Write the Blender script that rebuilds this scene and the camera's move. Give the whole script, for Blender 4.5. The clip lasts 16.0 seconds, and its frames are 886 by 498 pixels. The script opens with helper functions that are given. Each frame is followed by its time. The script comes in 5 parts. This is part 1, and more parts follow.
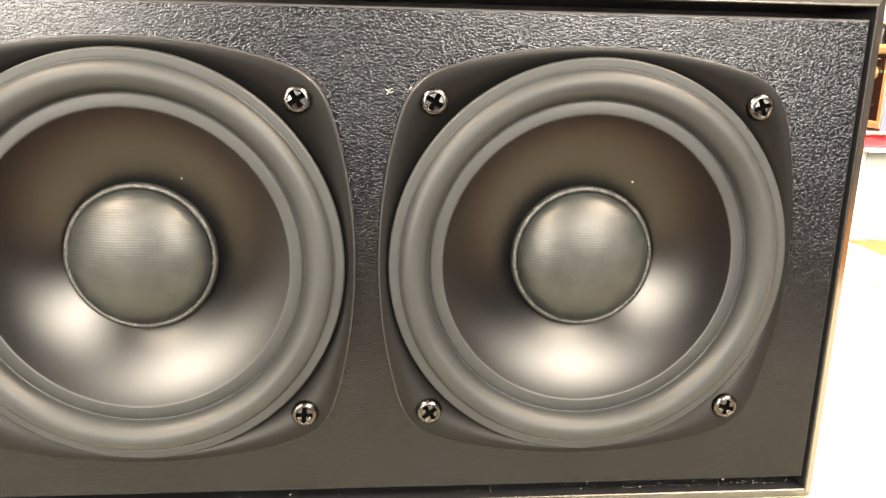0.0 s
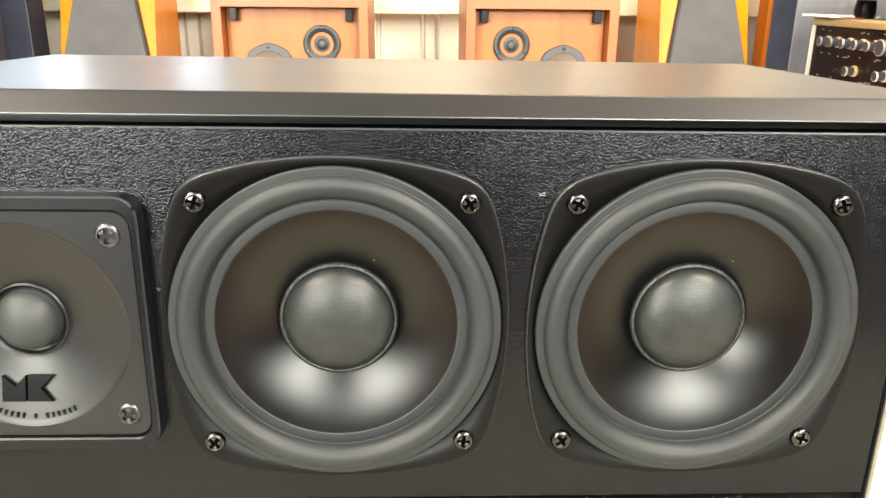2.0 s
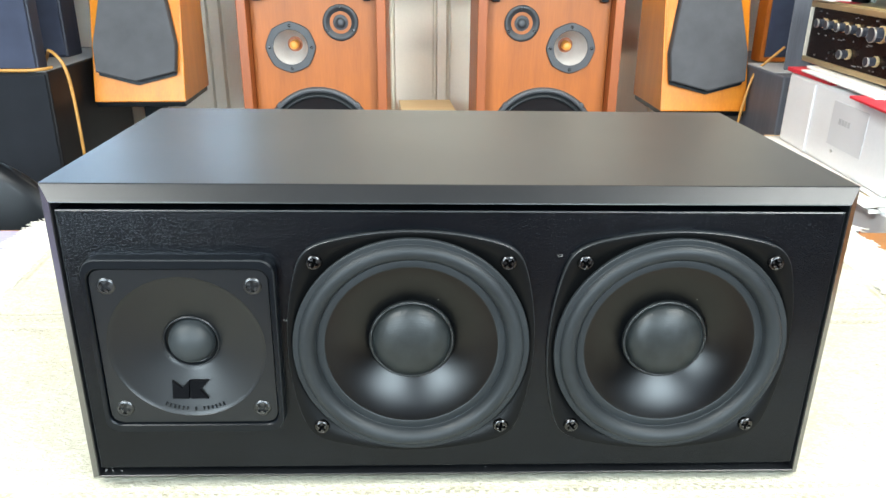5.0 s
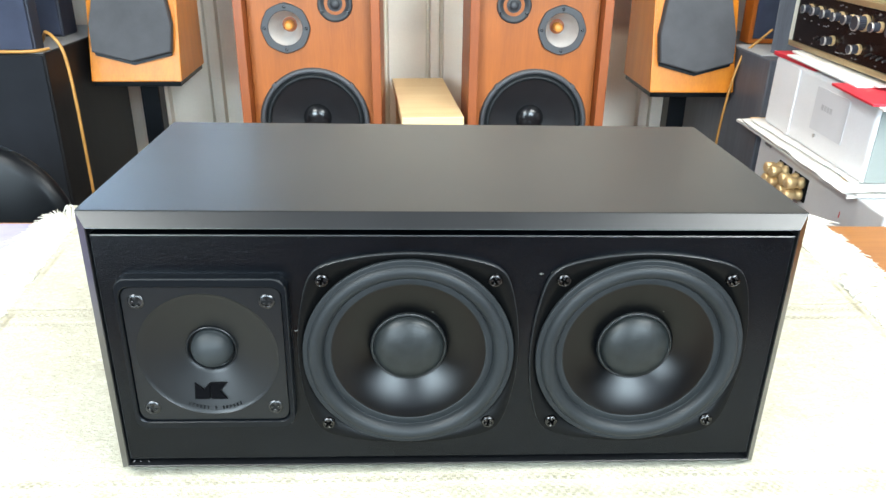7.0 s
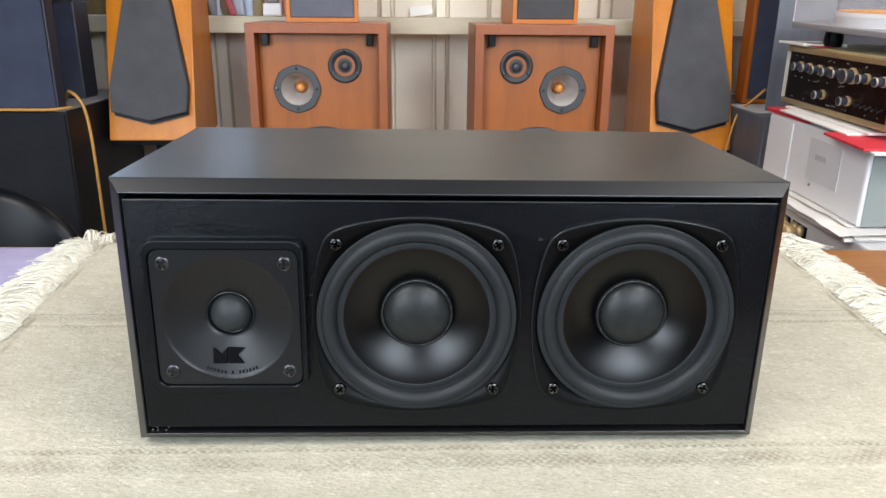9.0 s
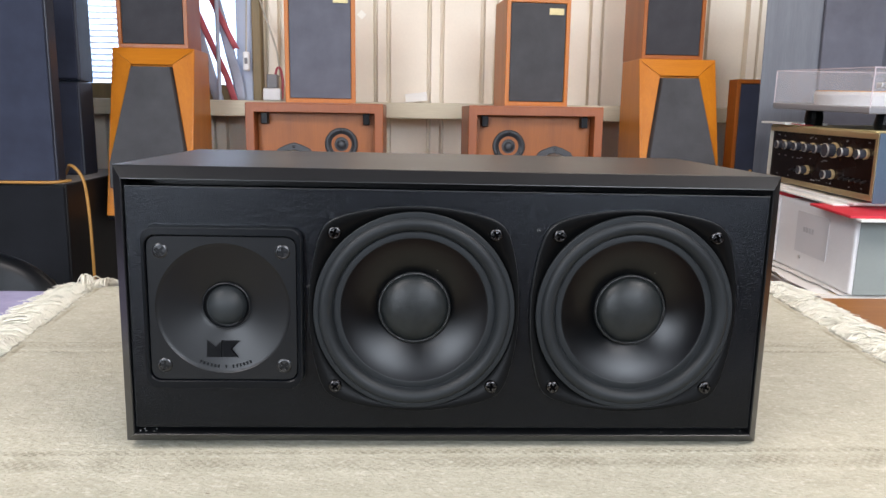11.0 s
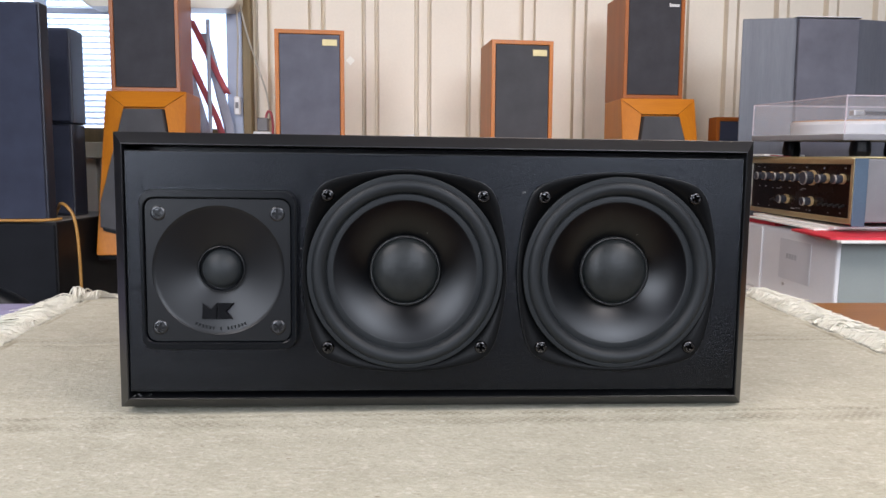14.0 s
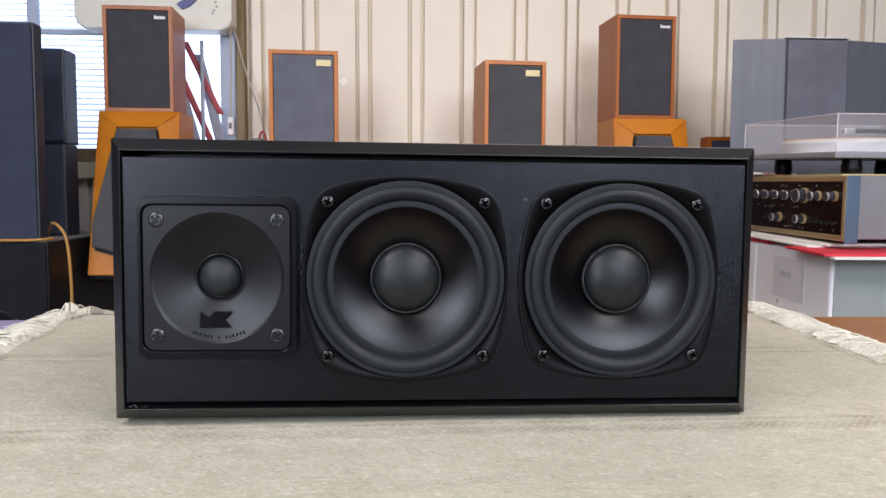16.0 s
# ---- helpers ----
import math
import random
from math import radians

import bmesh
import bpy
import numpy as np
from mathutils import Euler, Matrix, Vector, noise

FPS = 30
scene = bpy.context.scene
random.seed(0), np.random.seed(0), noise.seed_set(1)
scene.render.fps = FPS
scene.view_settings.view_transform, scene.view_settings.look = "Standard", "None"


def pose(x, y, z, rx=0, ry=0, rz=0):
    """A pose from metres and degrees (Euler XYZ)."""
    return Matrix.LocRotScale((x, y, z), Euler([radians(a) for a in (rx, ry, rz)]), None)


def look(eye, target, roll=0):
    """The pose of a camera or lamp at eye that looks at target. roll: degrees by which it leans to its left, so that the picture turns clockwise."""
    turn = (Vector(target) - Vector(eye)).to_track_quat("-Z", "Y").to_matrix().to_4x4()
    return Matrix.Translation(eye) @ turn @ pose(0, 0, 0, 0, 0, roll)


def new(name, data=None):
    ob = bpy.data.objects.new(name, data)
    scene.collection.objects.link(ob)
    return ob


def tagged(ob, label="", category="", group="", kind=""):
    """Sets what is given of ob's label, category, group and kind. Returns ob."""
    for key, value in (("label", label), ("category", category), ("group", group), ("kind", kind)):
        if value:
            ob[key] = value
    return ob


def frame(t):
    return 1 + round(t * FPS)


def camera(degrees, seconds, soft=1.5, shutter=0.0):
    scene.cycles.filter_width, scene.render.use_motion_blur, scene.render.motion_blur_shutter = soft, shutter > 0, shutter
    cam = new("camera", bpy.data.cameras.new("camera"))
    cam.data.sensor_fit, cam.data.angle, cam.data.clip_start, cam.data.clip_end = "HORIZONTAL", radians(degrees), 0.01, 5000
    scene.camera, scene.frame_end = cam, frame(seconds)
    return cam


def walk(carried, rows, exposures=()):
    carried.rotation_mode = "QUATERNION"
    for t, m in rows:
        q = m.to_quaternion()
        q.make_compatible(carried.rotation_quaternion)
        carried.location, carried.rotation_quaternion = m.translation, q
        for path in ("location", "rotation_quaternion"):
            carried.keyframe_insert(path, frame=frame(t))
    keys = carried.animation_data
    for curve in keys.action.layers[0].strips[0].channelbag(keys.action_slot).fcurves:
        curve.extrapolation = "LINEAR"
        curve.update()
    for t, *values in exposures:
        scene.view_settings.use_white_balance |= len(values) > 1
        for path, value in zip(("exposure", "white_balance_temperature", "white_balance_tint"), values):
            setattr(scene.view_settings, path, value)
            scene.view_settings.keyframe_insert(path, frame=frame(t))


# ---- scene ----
cam = camera(61.2, 16.0)
PATH = [
    (0, (0.064, -0.232, 0.922), (0.232, 1.701, 0.441), 0.8),
    (0.5, (0.065, -0.242, 0.93), (0.247, 1.692, 0.453), 0.7),
    (1, (0.053, -0.252, 0.949), (0.207, 1.673, 0.426), 0.8),
    (1.5, (0.032, -0.265, 0.967), (0.135, 1.653, 0.406), 0.5),
    (2, (0.018, -0.276, 0.981), (0.096, 1.627, 0.373), 0.5),
    (2.5, (0.011, -0.294, 0.999), (0.074, 1.599, 0.359), 0.4),
    (3, (0.003, -0.315, 1.019), (0.053, 1.565, 0.339), 0.5),
    (3.5, (-0.003, -0.329, 1.03), (0.048, 1.544, 0.332), 0.6),
    (4, (-0.003, -0.342, 1.04), (0.05, 1.528, 0.333), 0.5),
    (4.2, (-0.004, -0.349, 1.043), (0.053, 1.526, 0.348), 0.4),
    (6.5, (-0.012, -0.389, 1.107), (0.068, 1.431, 0.281), 0.8),
    (7, (-0.011, -0.401, 1.11), (0.074, 1.425, 0.299), 0.8),
    (7.5, (-0.013, -0.416, 1.107), (0.072, 1.423, 0.327), 0.9),
    (8, (-0.013, -0.432, 1.099), (0.067, 1.426, 0.364), 1.0),
    (8.5, (-0.016, -0.446, 1.08), (0.057, 1.435, 0.404), 0.8),
    (9, (-0.013, -0.455, 1.056), (0.058, 1.446, 0.439), 0.5),
    (11.3, (-0.017, -0.477, 0.976), (0.078, 1.494, 0.65), 0.9),
    (11.5, (-0.015, -0.479, 0.968), (0.083, 1.495, 0.66), 0.9),
    (12, (-0.012, -0.487, 0.956), (0.094, 1.493, 0.69), 0.8),
    (12.5, (-0.014, -0.494, 0.943), (0.097, 1.489, 0.702), 0.6),
    (13, (-0.018, -0.498, 0.937), (0.096, 1.486, 0.71), 0.5),
    (13.5, (-0.018, -0.499, 0.931), (0.098, 1.486, 0.712), 0.4),
    (14, (-0.018, -0.5, 0.927), (0.103, 1.486, 0.723), 0.3),
    (14.5, (-0.019, -0.499, 0.922), (0.108, 1.489, 0.742), 0.3),
    (15, (-0.023, -0.499, 0.92), (0.109, 1.491, 0.761), 0.3),
    (15.5, (-0.025, -0.497, 0.916), (0.112, 1.493, 0.769), 0.3),
    (16, (-0.024, -0.496, 0.916), (0.119, 1.494, 0.773), 0.2),
]
EXPOSURES = [(0, 2.62, 11000, 20), (0.5, 2.52, 11000, 20), (1.0, 2.4, 10700, 20), (1.5, 2.22, 10100, 19), (2.0, 2.1, 9200, 14), (2.5, 1.95, 8500, 9), (3.0, 1.77, 7900, 8), (3.5, 1.6, 7350, 7), (4.0, 1.48, 7000, 6), (6.5, 1.34, 6600, 6), (7.0, 1.31, 6550, 6), (7.5, 1.23, 6550, 7), (8.0, 0.99, 6650, 10), (8.5, 0.58, 6900, 14), (9.0, 0.43, 6900, 15), (11.3, 0.2, 7000, 19), (12.5, 0.06, 6950, 21), (16.0, 0.0, 6950, 21)]
walk(cam, [(t, look(eye, target, roll)) for t, eye, target, roll in PATH], EXPOSURES)

# ---- light ----
world = bpy.data.worlds.new("world")
scene.world = world
world.use_nodes = True
wn = world.node_tree
sky = wn.nodes.new("ShaderNodeTexSky")
sky.sky_type = "NISHITA"
sky.sun_disc = False
sky.sun_elevation, sky.sun_rotation = radians(35), radians(-40)
wn.links.new(sky.outputs[0], wn.nodes["Background"].inputs[0])
wn.nodes["Background"].inputs[1].default_value = 0.12


def area_lamp(name, eye, target, sx, sy, watts, colour):
    data = bpy.data.lights.new(name, "AREA")
    data.shape, data.size, data.size_y, data.energy, data.color = "RECTANGLE", sx, sy, watts, colour
    ob = new(name, data)
    ob.matrix_world = look(eye, target)
    return tagged(ob, kind="structure")


CEILING = 2.45
WARM = (1.0, 0.90, 0.80)
DAY = (0.72, 0.87, 1.0)
# unseen ceiling fill added for cloth and wall: x, y, watts, colour, width, turn
NEUTRAL = (0.95, 0.985, 1.0)
CEILING_FILLS = [(-1.25, -0.90, 44, NEUTRAL, 0.9, 90), (1.25, -0.90, 44, NEUTRAL, 0.9, 90), (0.50, 1.05, 10, WARM, 0.16, 0)]
for tx, ty, watts, colour, wide, turn in CEILING_FILLS:
    fill_lamp = area_lamp("fill_light", (tx, ty, CEILING - 0.075), (tx, ty, 0), 1.2, wide, watts, colour)
    fill_lamp.matrix_world = pose(tx, ty, CEILING - 0.075, 0, 0, turn)
# daylight through the two windows in the wall behind the camera: x0, x1, z0, z1, watts
FRONT_WINDOWS = [(-2.25, -0.95, 0.98, 2.28, 74), (0.45, 1.85, 1.38, 2.38, 70)]
for x0, x1, z0, z1, watts in FRONT_WINDOWS:
    mid = ((x0 + x1) / 2, -2.795, (z0 + z1) / 2)
    area_lamp("window_light", mid, (mid[0], 0, mid[2]), x1 - x0 - 0.02, z1 - z0 - 0.02, watts, DAY)


# ---- materials ----
def shader(name, base, rough=0.5, metal=0.0, spec=0.5):
    m = bpy.data.materials.new(name)
    m.use_nodes = True
    b = m.node_tree.nodes["Principled BSDF"]
    b.inputs["Base Color"].default_value = (*base, 1)
    b.inputs["Roughness"].default_value = rough
    b.inputs["Metallic"].default_value = metal
    b.inputs["Specular IOR Level"].default_value = spec
    return m, m.node_tree, b


def link(nt, a, b):
    nt.links.new(a, b)


def coords(nt, scale=(1, 1, 1), turn=(0, 0, 0)):
    tc = nt.nodes.new("ShaderNodeTexCoord")
    mp = nt.nodes.new("ShaderNodeMapping")
    mp.inputs["Scale"].default_value = scale
    mp.inputs["Rotation"].default_value = turn
    link(nt, tc.outputs["Object"], mp.inputs["Vector"])
    return mp.outputs["Vector"]


def noisy(nt, vec, scale, detail=4.0, rough=0.55):
    n = nt.nodes.new("ShaderNodeTexNoise")
    n.inputs["Scale"].default_value, n.inputs["Detail"].default_value, n.inputs["Roughness"].default_value = scale, detail, rough
    link(nt, vec, n.inputs["Vector"])
    return n.outputs["Fac"]


def ramp(nt, fac, stops):
    r = nt.nodes.new("ShaderNodeValToRGB")
    e = r.color_ramp.elements
    while len(e) < len(stops):
        e.new(0.5)
    for el, (p, c) in zip(e, stops):
        el.position, el.color = p, (*c, 1)
    link(nt, fac, r.inputs["Fac"])
    return r.outputs["Color"]


def bumped(nt, bsdf, height, strength, distance, prior=None):
    b = nt.nodes.new("ShaderNodeBump")
    b.inputs["Strength"].default_value, b.inputs["Distance"].default_value = strength, distance
    link(nt, height, b.inputs["Height"])
    if prior:
        link(nt, prior, b.inputs["Normal"])
    link(nt, b.outputs["Normal"], bsdf.inputs["Normal"])
    return b.outputs["Normal"]


def mixed(nt, fac, a, b, mode="MIX"):
    n = nt.nodes.new("ShaderNodeMix")
    n.data_type, n.blend_type = "RGBA", mode
    for sock, v in ((n.inputs["Factor"], fac), (n.inputs["A"], a), (n.inputs["B"], b)):
        if isinstance(v, (float, int)):
            sock.default_value = v
        elif isinstance(v, tuple):
            sock.default_value = (*v, 1)
        else:
            link(nt, v, sock)
    return n.outputs["Result"]


def surface(name, base, rough=0.5, metal=0.0, grain=300.0, relief=0.15, depth=0.0004, vary=0.25, stain=6.0, spec=0.5, rvary=0.12):
    """A plain coloured surface with grain, faint stains and uneven gloss."""
    m, nt, b = shader(name, base, rough, metal, spec)
    v = coords(nt)
    big = noisy(nt, v, stain, 5)
    fine = noisy(nt, v, grain, 3)
    lo = tuple(c * (1 - vary) for c in base)
    hi = tuple(min(1, c * (1 + vary)) for c in base)
    col = ramp(nt, big, [(0.3, lo), (0.7, hi)])
    col = mixed(nt, 0.25, col, ramp(nt, fine, [(0.3, lo), (0.7, hi)]))
    link(nt, col, b.inputs["Base Color"])
    r = nt.nodes.new("ShaderNodeMapRange")
    r.inputs["To Min"].default_value, r.inputs["To Max"].default_value = max(0.02, rough - rvary), min(1, rough + rvary)
    link(nt, big, r.inputs["Value"])
    link(nt, r.outputs[0], b.inputs["Roughness"])
    if relief:
        bumped(nt, b, fine, relief, depth)
    return m


def wood(name, dark, light, axis="z", rough=0.35, grain=26.0, spec=0.5):
    """Veneer with the grain along one axis."""
    m, nt, b = shader(name, light, rough, 0, spec)
    s = {"x": (0.06, 1, 1), "y": (1, 0.06, 1), "z": (1, 1, 0.06)}[axis]
    v = coords(nt, s)
    a = noisy(nt, v, grain, 6, 0.65)
    fine = noisy(nt, v, grain * 14, 3, 0.6)
    cloud = noisy(nt, coords(nt), 3.5, 3)
    mid = tuple((p + q) / 2 for p, q in zip(dark, light))
    col = ramp(nt, a, [(0.28, dark), (0.5, mid), (0.72, light)])
    col = mixed(nt, 0.3, col, ramp(nt, fine, [(0.35, dark), (0.65, light)]))
    col = mixed(nt, 0.25, col, ramp(nt, cloud, [(0.3, dark), (0.7, light)]))
    link(nt, col, b.inputs["Base Color"])
    bumped(nt, b, fine, 0.08, 0.0003)
    return m


def textile(name, base, pitch=0.0016, rough=0.9, relief=0.5, vary=0.2):
    """Woven fabric: fine crossing threads and an uneven tone."""
    m, nt, b = shader(name, base, rough, 0, 0.2)
    v = coords(nt)
    waves = []
    for d in ("X", "Z"):
        w = nt.nodes.new("ShaderNodeTexWave")
        w.bands_direction = d
        w.inputs["Scale"].default_value, w.inputs["Distortion"].default_value = 0.314 / pitch, 0.6
        link(nt, v, w.inputs["Vector"])
        waves.append(w.outputs["Fac"])
    mul = nt.nodes.new("ShaderNodeMath")
    mul.operation = "MULTIPLY"
    link(nt, waves[0], mul.inputs[0]), link(nt, waves[1], mul.inputs[1])
    cloud = noisy(nt, v, 14, 5)
    lo, hi = tuple(c * (1 - vary) for c in base), tuple(c * (1 + vary) for c in base)
    col = mixed(nt, 0.3, ramp(nt, cloud, [(0.3, lo), (0.7, hi)]), ramp(nt, mul.outputs[0], [(0, lo), (0.8, hi)]))
    link(nt, col, b.inputs["Base Color"])
    bumped(nt, b, mul.outputs[0], relief, 0.0004)
    return m


def lacquered(nt, b, rough, share, tint=(1, 1, 1)):
    """Swaps the standard shader for a matt base under a thin even gloss with soft, short highlights."""
    base, gloss = nt.nodes.new("ShaderNodeBsdfDiffuse"), nt.nodes.new("ShaderNodeBsdfGlossy")
    mix = nt.nodes.new("ShaderNodeMixShader")
    gloss.distribution = "BECKMANN"
    gloss.inputs["Color"].default_value = (*tint, 1)
    gloss.inputs["Roughness"].default_value = rough
    mix.inputs[0].default_value = share
    for lk in list(nt.links):
        if lk.to_node == b and lk.to_socket.name == "Base Color":
            link(nt, lk.from_socket, base.inputs["Color"])
        elif lk.to_node == b and lk.to_socket.name == "Normal":
            for n in (base, gloss):
                link(nt, lk.from_socket, n.inputs["Normal"])
        elif lk.to_node == b and lk.to_socket.name == "Roughness":
            link(nt, lk.from_socket, gloss.inputs["Roughness"])
    nt.nodes.remove(b)
    link(nt, base.outputs[0], mix.inputs[1])
    link(nt, gloss.outputs[0], mix.inputs[2])
    link(nt, mix.outputs[0], nt.nodes["Material Output"].inputs[0])


def baffle_mat():
    """Pebbled black vinyl."""
    m, nt, b = shader("pebbled_black_vinyl", (0.002, 0.003, 0.004), 0.22, 0, 0.27)
    v = coords(nt)
    pebble = noisy(nt, coords(nt, (0.66, 1, 1.15)), 1850, 1.0, 0.5)
    sharp = nt.nodes.new("ShaderNodeMapRange")
    sharp.inputs["From Min"].default_value, sharp.inputs["From Max"].default_value = 0.42, 0.62
    link(nt, pebble, sharp.inputs["Value"])
    bumped(nt, b, sharp.outputs[0], 0.25, 0.00026)
    dust = noisy(nt, v, 24, 6, 0.7)
    link(nt, ramp(nt, dust, [(0.35, (0.0009, 0.0013, 0.0019)), (0.75, (0.0020, 0.0026, 0.0036))]), b.inputs["Base Color"])
    lacquered(nt, b, 0.24, 0.025, (0.88, 0.92, 1.0))
    return m


def dome_mat():
    """Coated fabric dome with fine horizontal threads."""
    m, nt, b = shader("coated_fabric", (0.006, 0.0075, 0.008), 0.42, 0, 0.34)
    v = coords(nt)
    w = nt.nodes.new("ShaderNodeTexWave")
    w.bands_direction = "Z"
    w.inputs["Scale"].default_value, w.inputs["Distortion"].default_value = 380, 1.6
    link(nt, v, w.inputs["Vector"])
    cloud = noisy(nt, v, 170, 5)
    one = bumped(nt, b, w.outputs["Fac"], 0.14, 0.0002)
    bumped(nt, b, cloud, 0.35, 0.0005, one)
    link(nt, ramp(nt, cloud, [(0.3, (0.0046, 0.0062, 0.0066)), (0.7, (0.0104, 0.0130, 0.0136))]), b.inputs["Base Color"])
    return m


def cone_mat():
    m, nt, b = shader("polypropylene_cone", (0.0010, 0.0012, 0.0015), 0.24, 0, 0.44)
    v = coords(nt)
    cloud = noisy(nt, v, 30, 4)
    dustv = nt.nodes.new("ShaderNodeTexVoronoi")
    dustv.inputs["Scale"].default_value = 42
    link(nt, v, dustv.inputs["Vector"])
    speck = ramp(nt, dustv.outputs["Distance"], [(0.0, (0.5, 0.5, 0.46)), (0.022, (0.0010, 0.0012, 0.0015))])
    link(nt, speck, b.inputs["Base Color"])
    r = nt.nodes.new("ShaderNodeMapRange")
    r.inputs["To Min"].default_value, r.inputs["To Max"].default_value = 0.33, 0.37
    link(nt, cloud, r.inputs["Value"])
    link(nt, r.outputs[0], b.inputs["Roughness"])
    lacquered(nt, b, 0.35, 0.027)
    return m


def canvas_mat():
    """Undyed hand-woven cotton: uneven ribs, slubs, stains and a few dark flecks, with darker woven bands."""
    m, nt, b = shader("woven_canvas", (0.477, 0.448, 0.353), 0.92, 0, 0.2)
    v = coords(nt)
    ribs = noisy(nt, coords(nt, (0.65, 1, 1)), 460, 2, 0.5)
    twill = noisy(nt, coords(nt, (0.8, 1.1, 1), (0, 0, radians(28))), 430, 2, 0.5)
    slub = noisy(nt, coords(nt, (0.7, 1, 1)), 150, 6, 0.75)
    cloud = noisy(nt, coords(nt, (0.6, 1, 1)), 14, 7, 0.72)
    streak = noisy(nt, coords(nt, (0.10, 1, 1)), 26, 4, 0.6)
    fleck = nt.nodes.new("ShaderNodeTexVoronoi")
    fleck.inputs["Scale"].default_value = 58
    fleck.inputs["Randomness"].default_value = 1
    link(nt, coords(nt, (0.6, 1, 1)), fleck.inputs["Vector"])
    col = ramp(nt, cloud, [(0.25, (0.340, 0.322, 0.243)), (0.55, (0.437, 0.416, 0.328)), (0.8, (0.500, 0.473, 0.384))])
    col = mixed(nt, 0.10, col, ramp(nt, streak, [(0.3, (0.318, 0.295, 0.222)), (0.65, (0.488, 0.464, 0.375))]))
    col = mixed(nt, 0.30, col, ramp(nt, slub, [(0.3, (0.318, 0.295, 0.222)), (0.7, (0.532, 0.506, 0.414))]))
    col = mixed(nt, 0.26, col, ramp(nt, twill, [(0.35, (0.295, 0.272, 0.203)), (0.62, (0.545, 0.518, 0.425))]))
    speck = noisy(nt, coords(nt, (0.7, 1, 1)), 300, 1.0, 0.4)
    col = mixed(nt, ramp(nt, speck, [(0.62, (0, 0, 0)), (0.74, (0.6, 0.6, 0.6))]), col, (0.606, 0.580, 0.492))
    col = mixed(nt, ramp(nt, speck, [(0.27, (0.5, 0.5, 0.5)), (0.37, (0, 0, 0))]), col, (0.279, 0.257, 0.195))
    patch = noisy(nt, coords(nt, (0.8, 1.2, 1)), 45, 5, 0.7)
    col = mixed(nt, 0.28, col, ramp(nt, patch, [(0.32, (0.315, 0.298, 0.229)), (0.68, (0.525, 0.505, 0.418))]))
    # darker bands, each a pair of plaited rows
    sep = nt.nodes.new("ShaderNodeSeparateXYZ")
    link(nt, v, sep.inputs[0])
    total = None
    for y0, half in ((0.236, 0.004), (0.218, 0.003), (0.245, 0.002), (-0.013, 0.0085), (0.002, 0.004)):
        d = nt.nodes.new("ShaderNodeMath")
        d.operation = "SUBTRACT"
        link(nt, sep.outputs["Y"], d.inputs[0])
        d.inputs[1].default_value = y0
        a = nt.nodes.new("ShaderNodeMath")
        a.operation = "ABSOLUTE"
        link(nt, d.outputs[0], a.inputs[0])
        r = nt.nodes.new("ShaderNodeMapRange")
        r.inputs["From Min"].default_value, r.inputs["From Max"].default_value = half * 1.5, half * 0.4
        link(nt, a.outputs[0], r.inputs["Value"])
        if total is None:
            total = r.outputs[0]
        else:
            mx = nt.nodes.new("ShaderNodeMath")
            mx.operation = "MAXIMUM"
            link(nt, total, mx.inputs[0]), link(nt, r.outputs[0], mx.inputs[1])
            total = mx.outputs[0]
    # sewn seams inside the two hems
    for slope, at in ((0.1, -0.364), (-0.08, 0.411)):
        dot = nt.nodes.new("ShaderNodeVectorMath")
        dot.operation = "DOT_PRODUCT"
        dot.inputs[1].default_value = (1, slope, 0)
        link(nt, v, dot.inputs[0])
        off = nt.nodes.new("ShaderNodeMath")
        off.operation = "SUBTRACT"
        off.inputs[1].default_value = at
        link(nt, dot.outputs["Value"], off.inputs[0])
        far = nt.nodes.new("ShaderNodeMath")
        far.operation = "ABSOLUTE"
        link(nt, off.outputs[0], far.inputs[0])
        line = nt.nodes.new("ShaderNodeMapRange")
        line.inputs["From Min"].default_value, line.inputs["From Max"].default_value = 0.0040, 0.0008
        link(nt, far.outputs[0], line.inputs["Value"])
        fade = ramp(nt, noisy(nt, coords(nt, (1, 1, 1), (0, 0, radians(30))), 17, 4), [(0.42, (0, 0, 0)), (0.62, (0.8, 0.8, 0.8))])
        col = mixed(nt, mixed(nt, 1.0, line.outputs[0], fade, "MULTIPLY"), col, (0.201, 0.171, 0.107))
    plait = noisy(nt, coords(nt, (1, 0.5, 1)), 170, 2)
    stitch = nt.nodes.new("ShaderNodeTexChecker")
    stitch.inputs["Scale"].default_value = 1.0
    wob = nt.nodes.new("ShaderNodeMix")
    wob.data_type = "VECTOR"
    wob.inputs["Factor"].default_value = 0.0045
    jig = nt.nodes.new("ShaderNodeTexNoise")
    jig.inputs["Scale"].default_value = 130
    link(nt, v, jig.inputs["Vector"])
    link(nt, v, wob.inputs["A"]), link(nt, jig.outputs["Color"], wob.inputs["B"])
    grid = nt.nodes.new("ShaderNodeMapping")
    grid.inputs["Scale"].default_value = (1 / 0.0030, 1 / 0.0034, 0)
    grid.inputs["Location"].default_value = (0, 0, 0.5)
    link(nt, wob.outputs["Result"], grid.inputs["Vector"])
    link(nt, grid.outputs["Vector"], stitch.inputs["Vector"])
    plait = mixed(nt, 0.5, plait, stitch.outputs["Fac"])
    f = nt.nodes.new("ShaderNodeMath")
    f.operation = "MULTIPLY"
    worn = ramp(nt, noisy(nt, v, 22, 4), [(0.38, (0.15, 0.15, 0.15)), (0.6, (1, 1, 1))])
    link(nt, mixed(nt, 1.0, total, worn, "MULTIPLY"), f.inputs[0]), link(nt, plait, f.inputs[1])
    col = mixed(nt, f.outputs[0], col, (0.249, 0.229, 0.167))
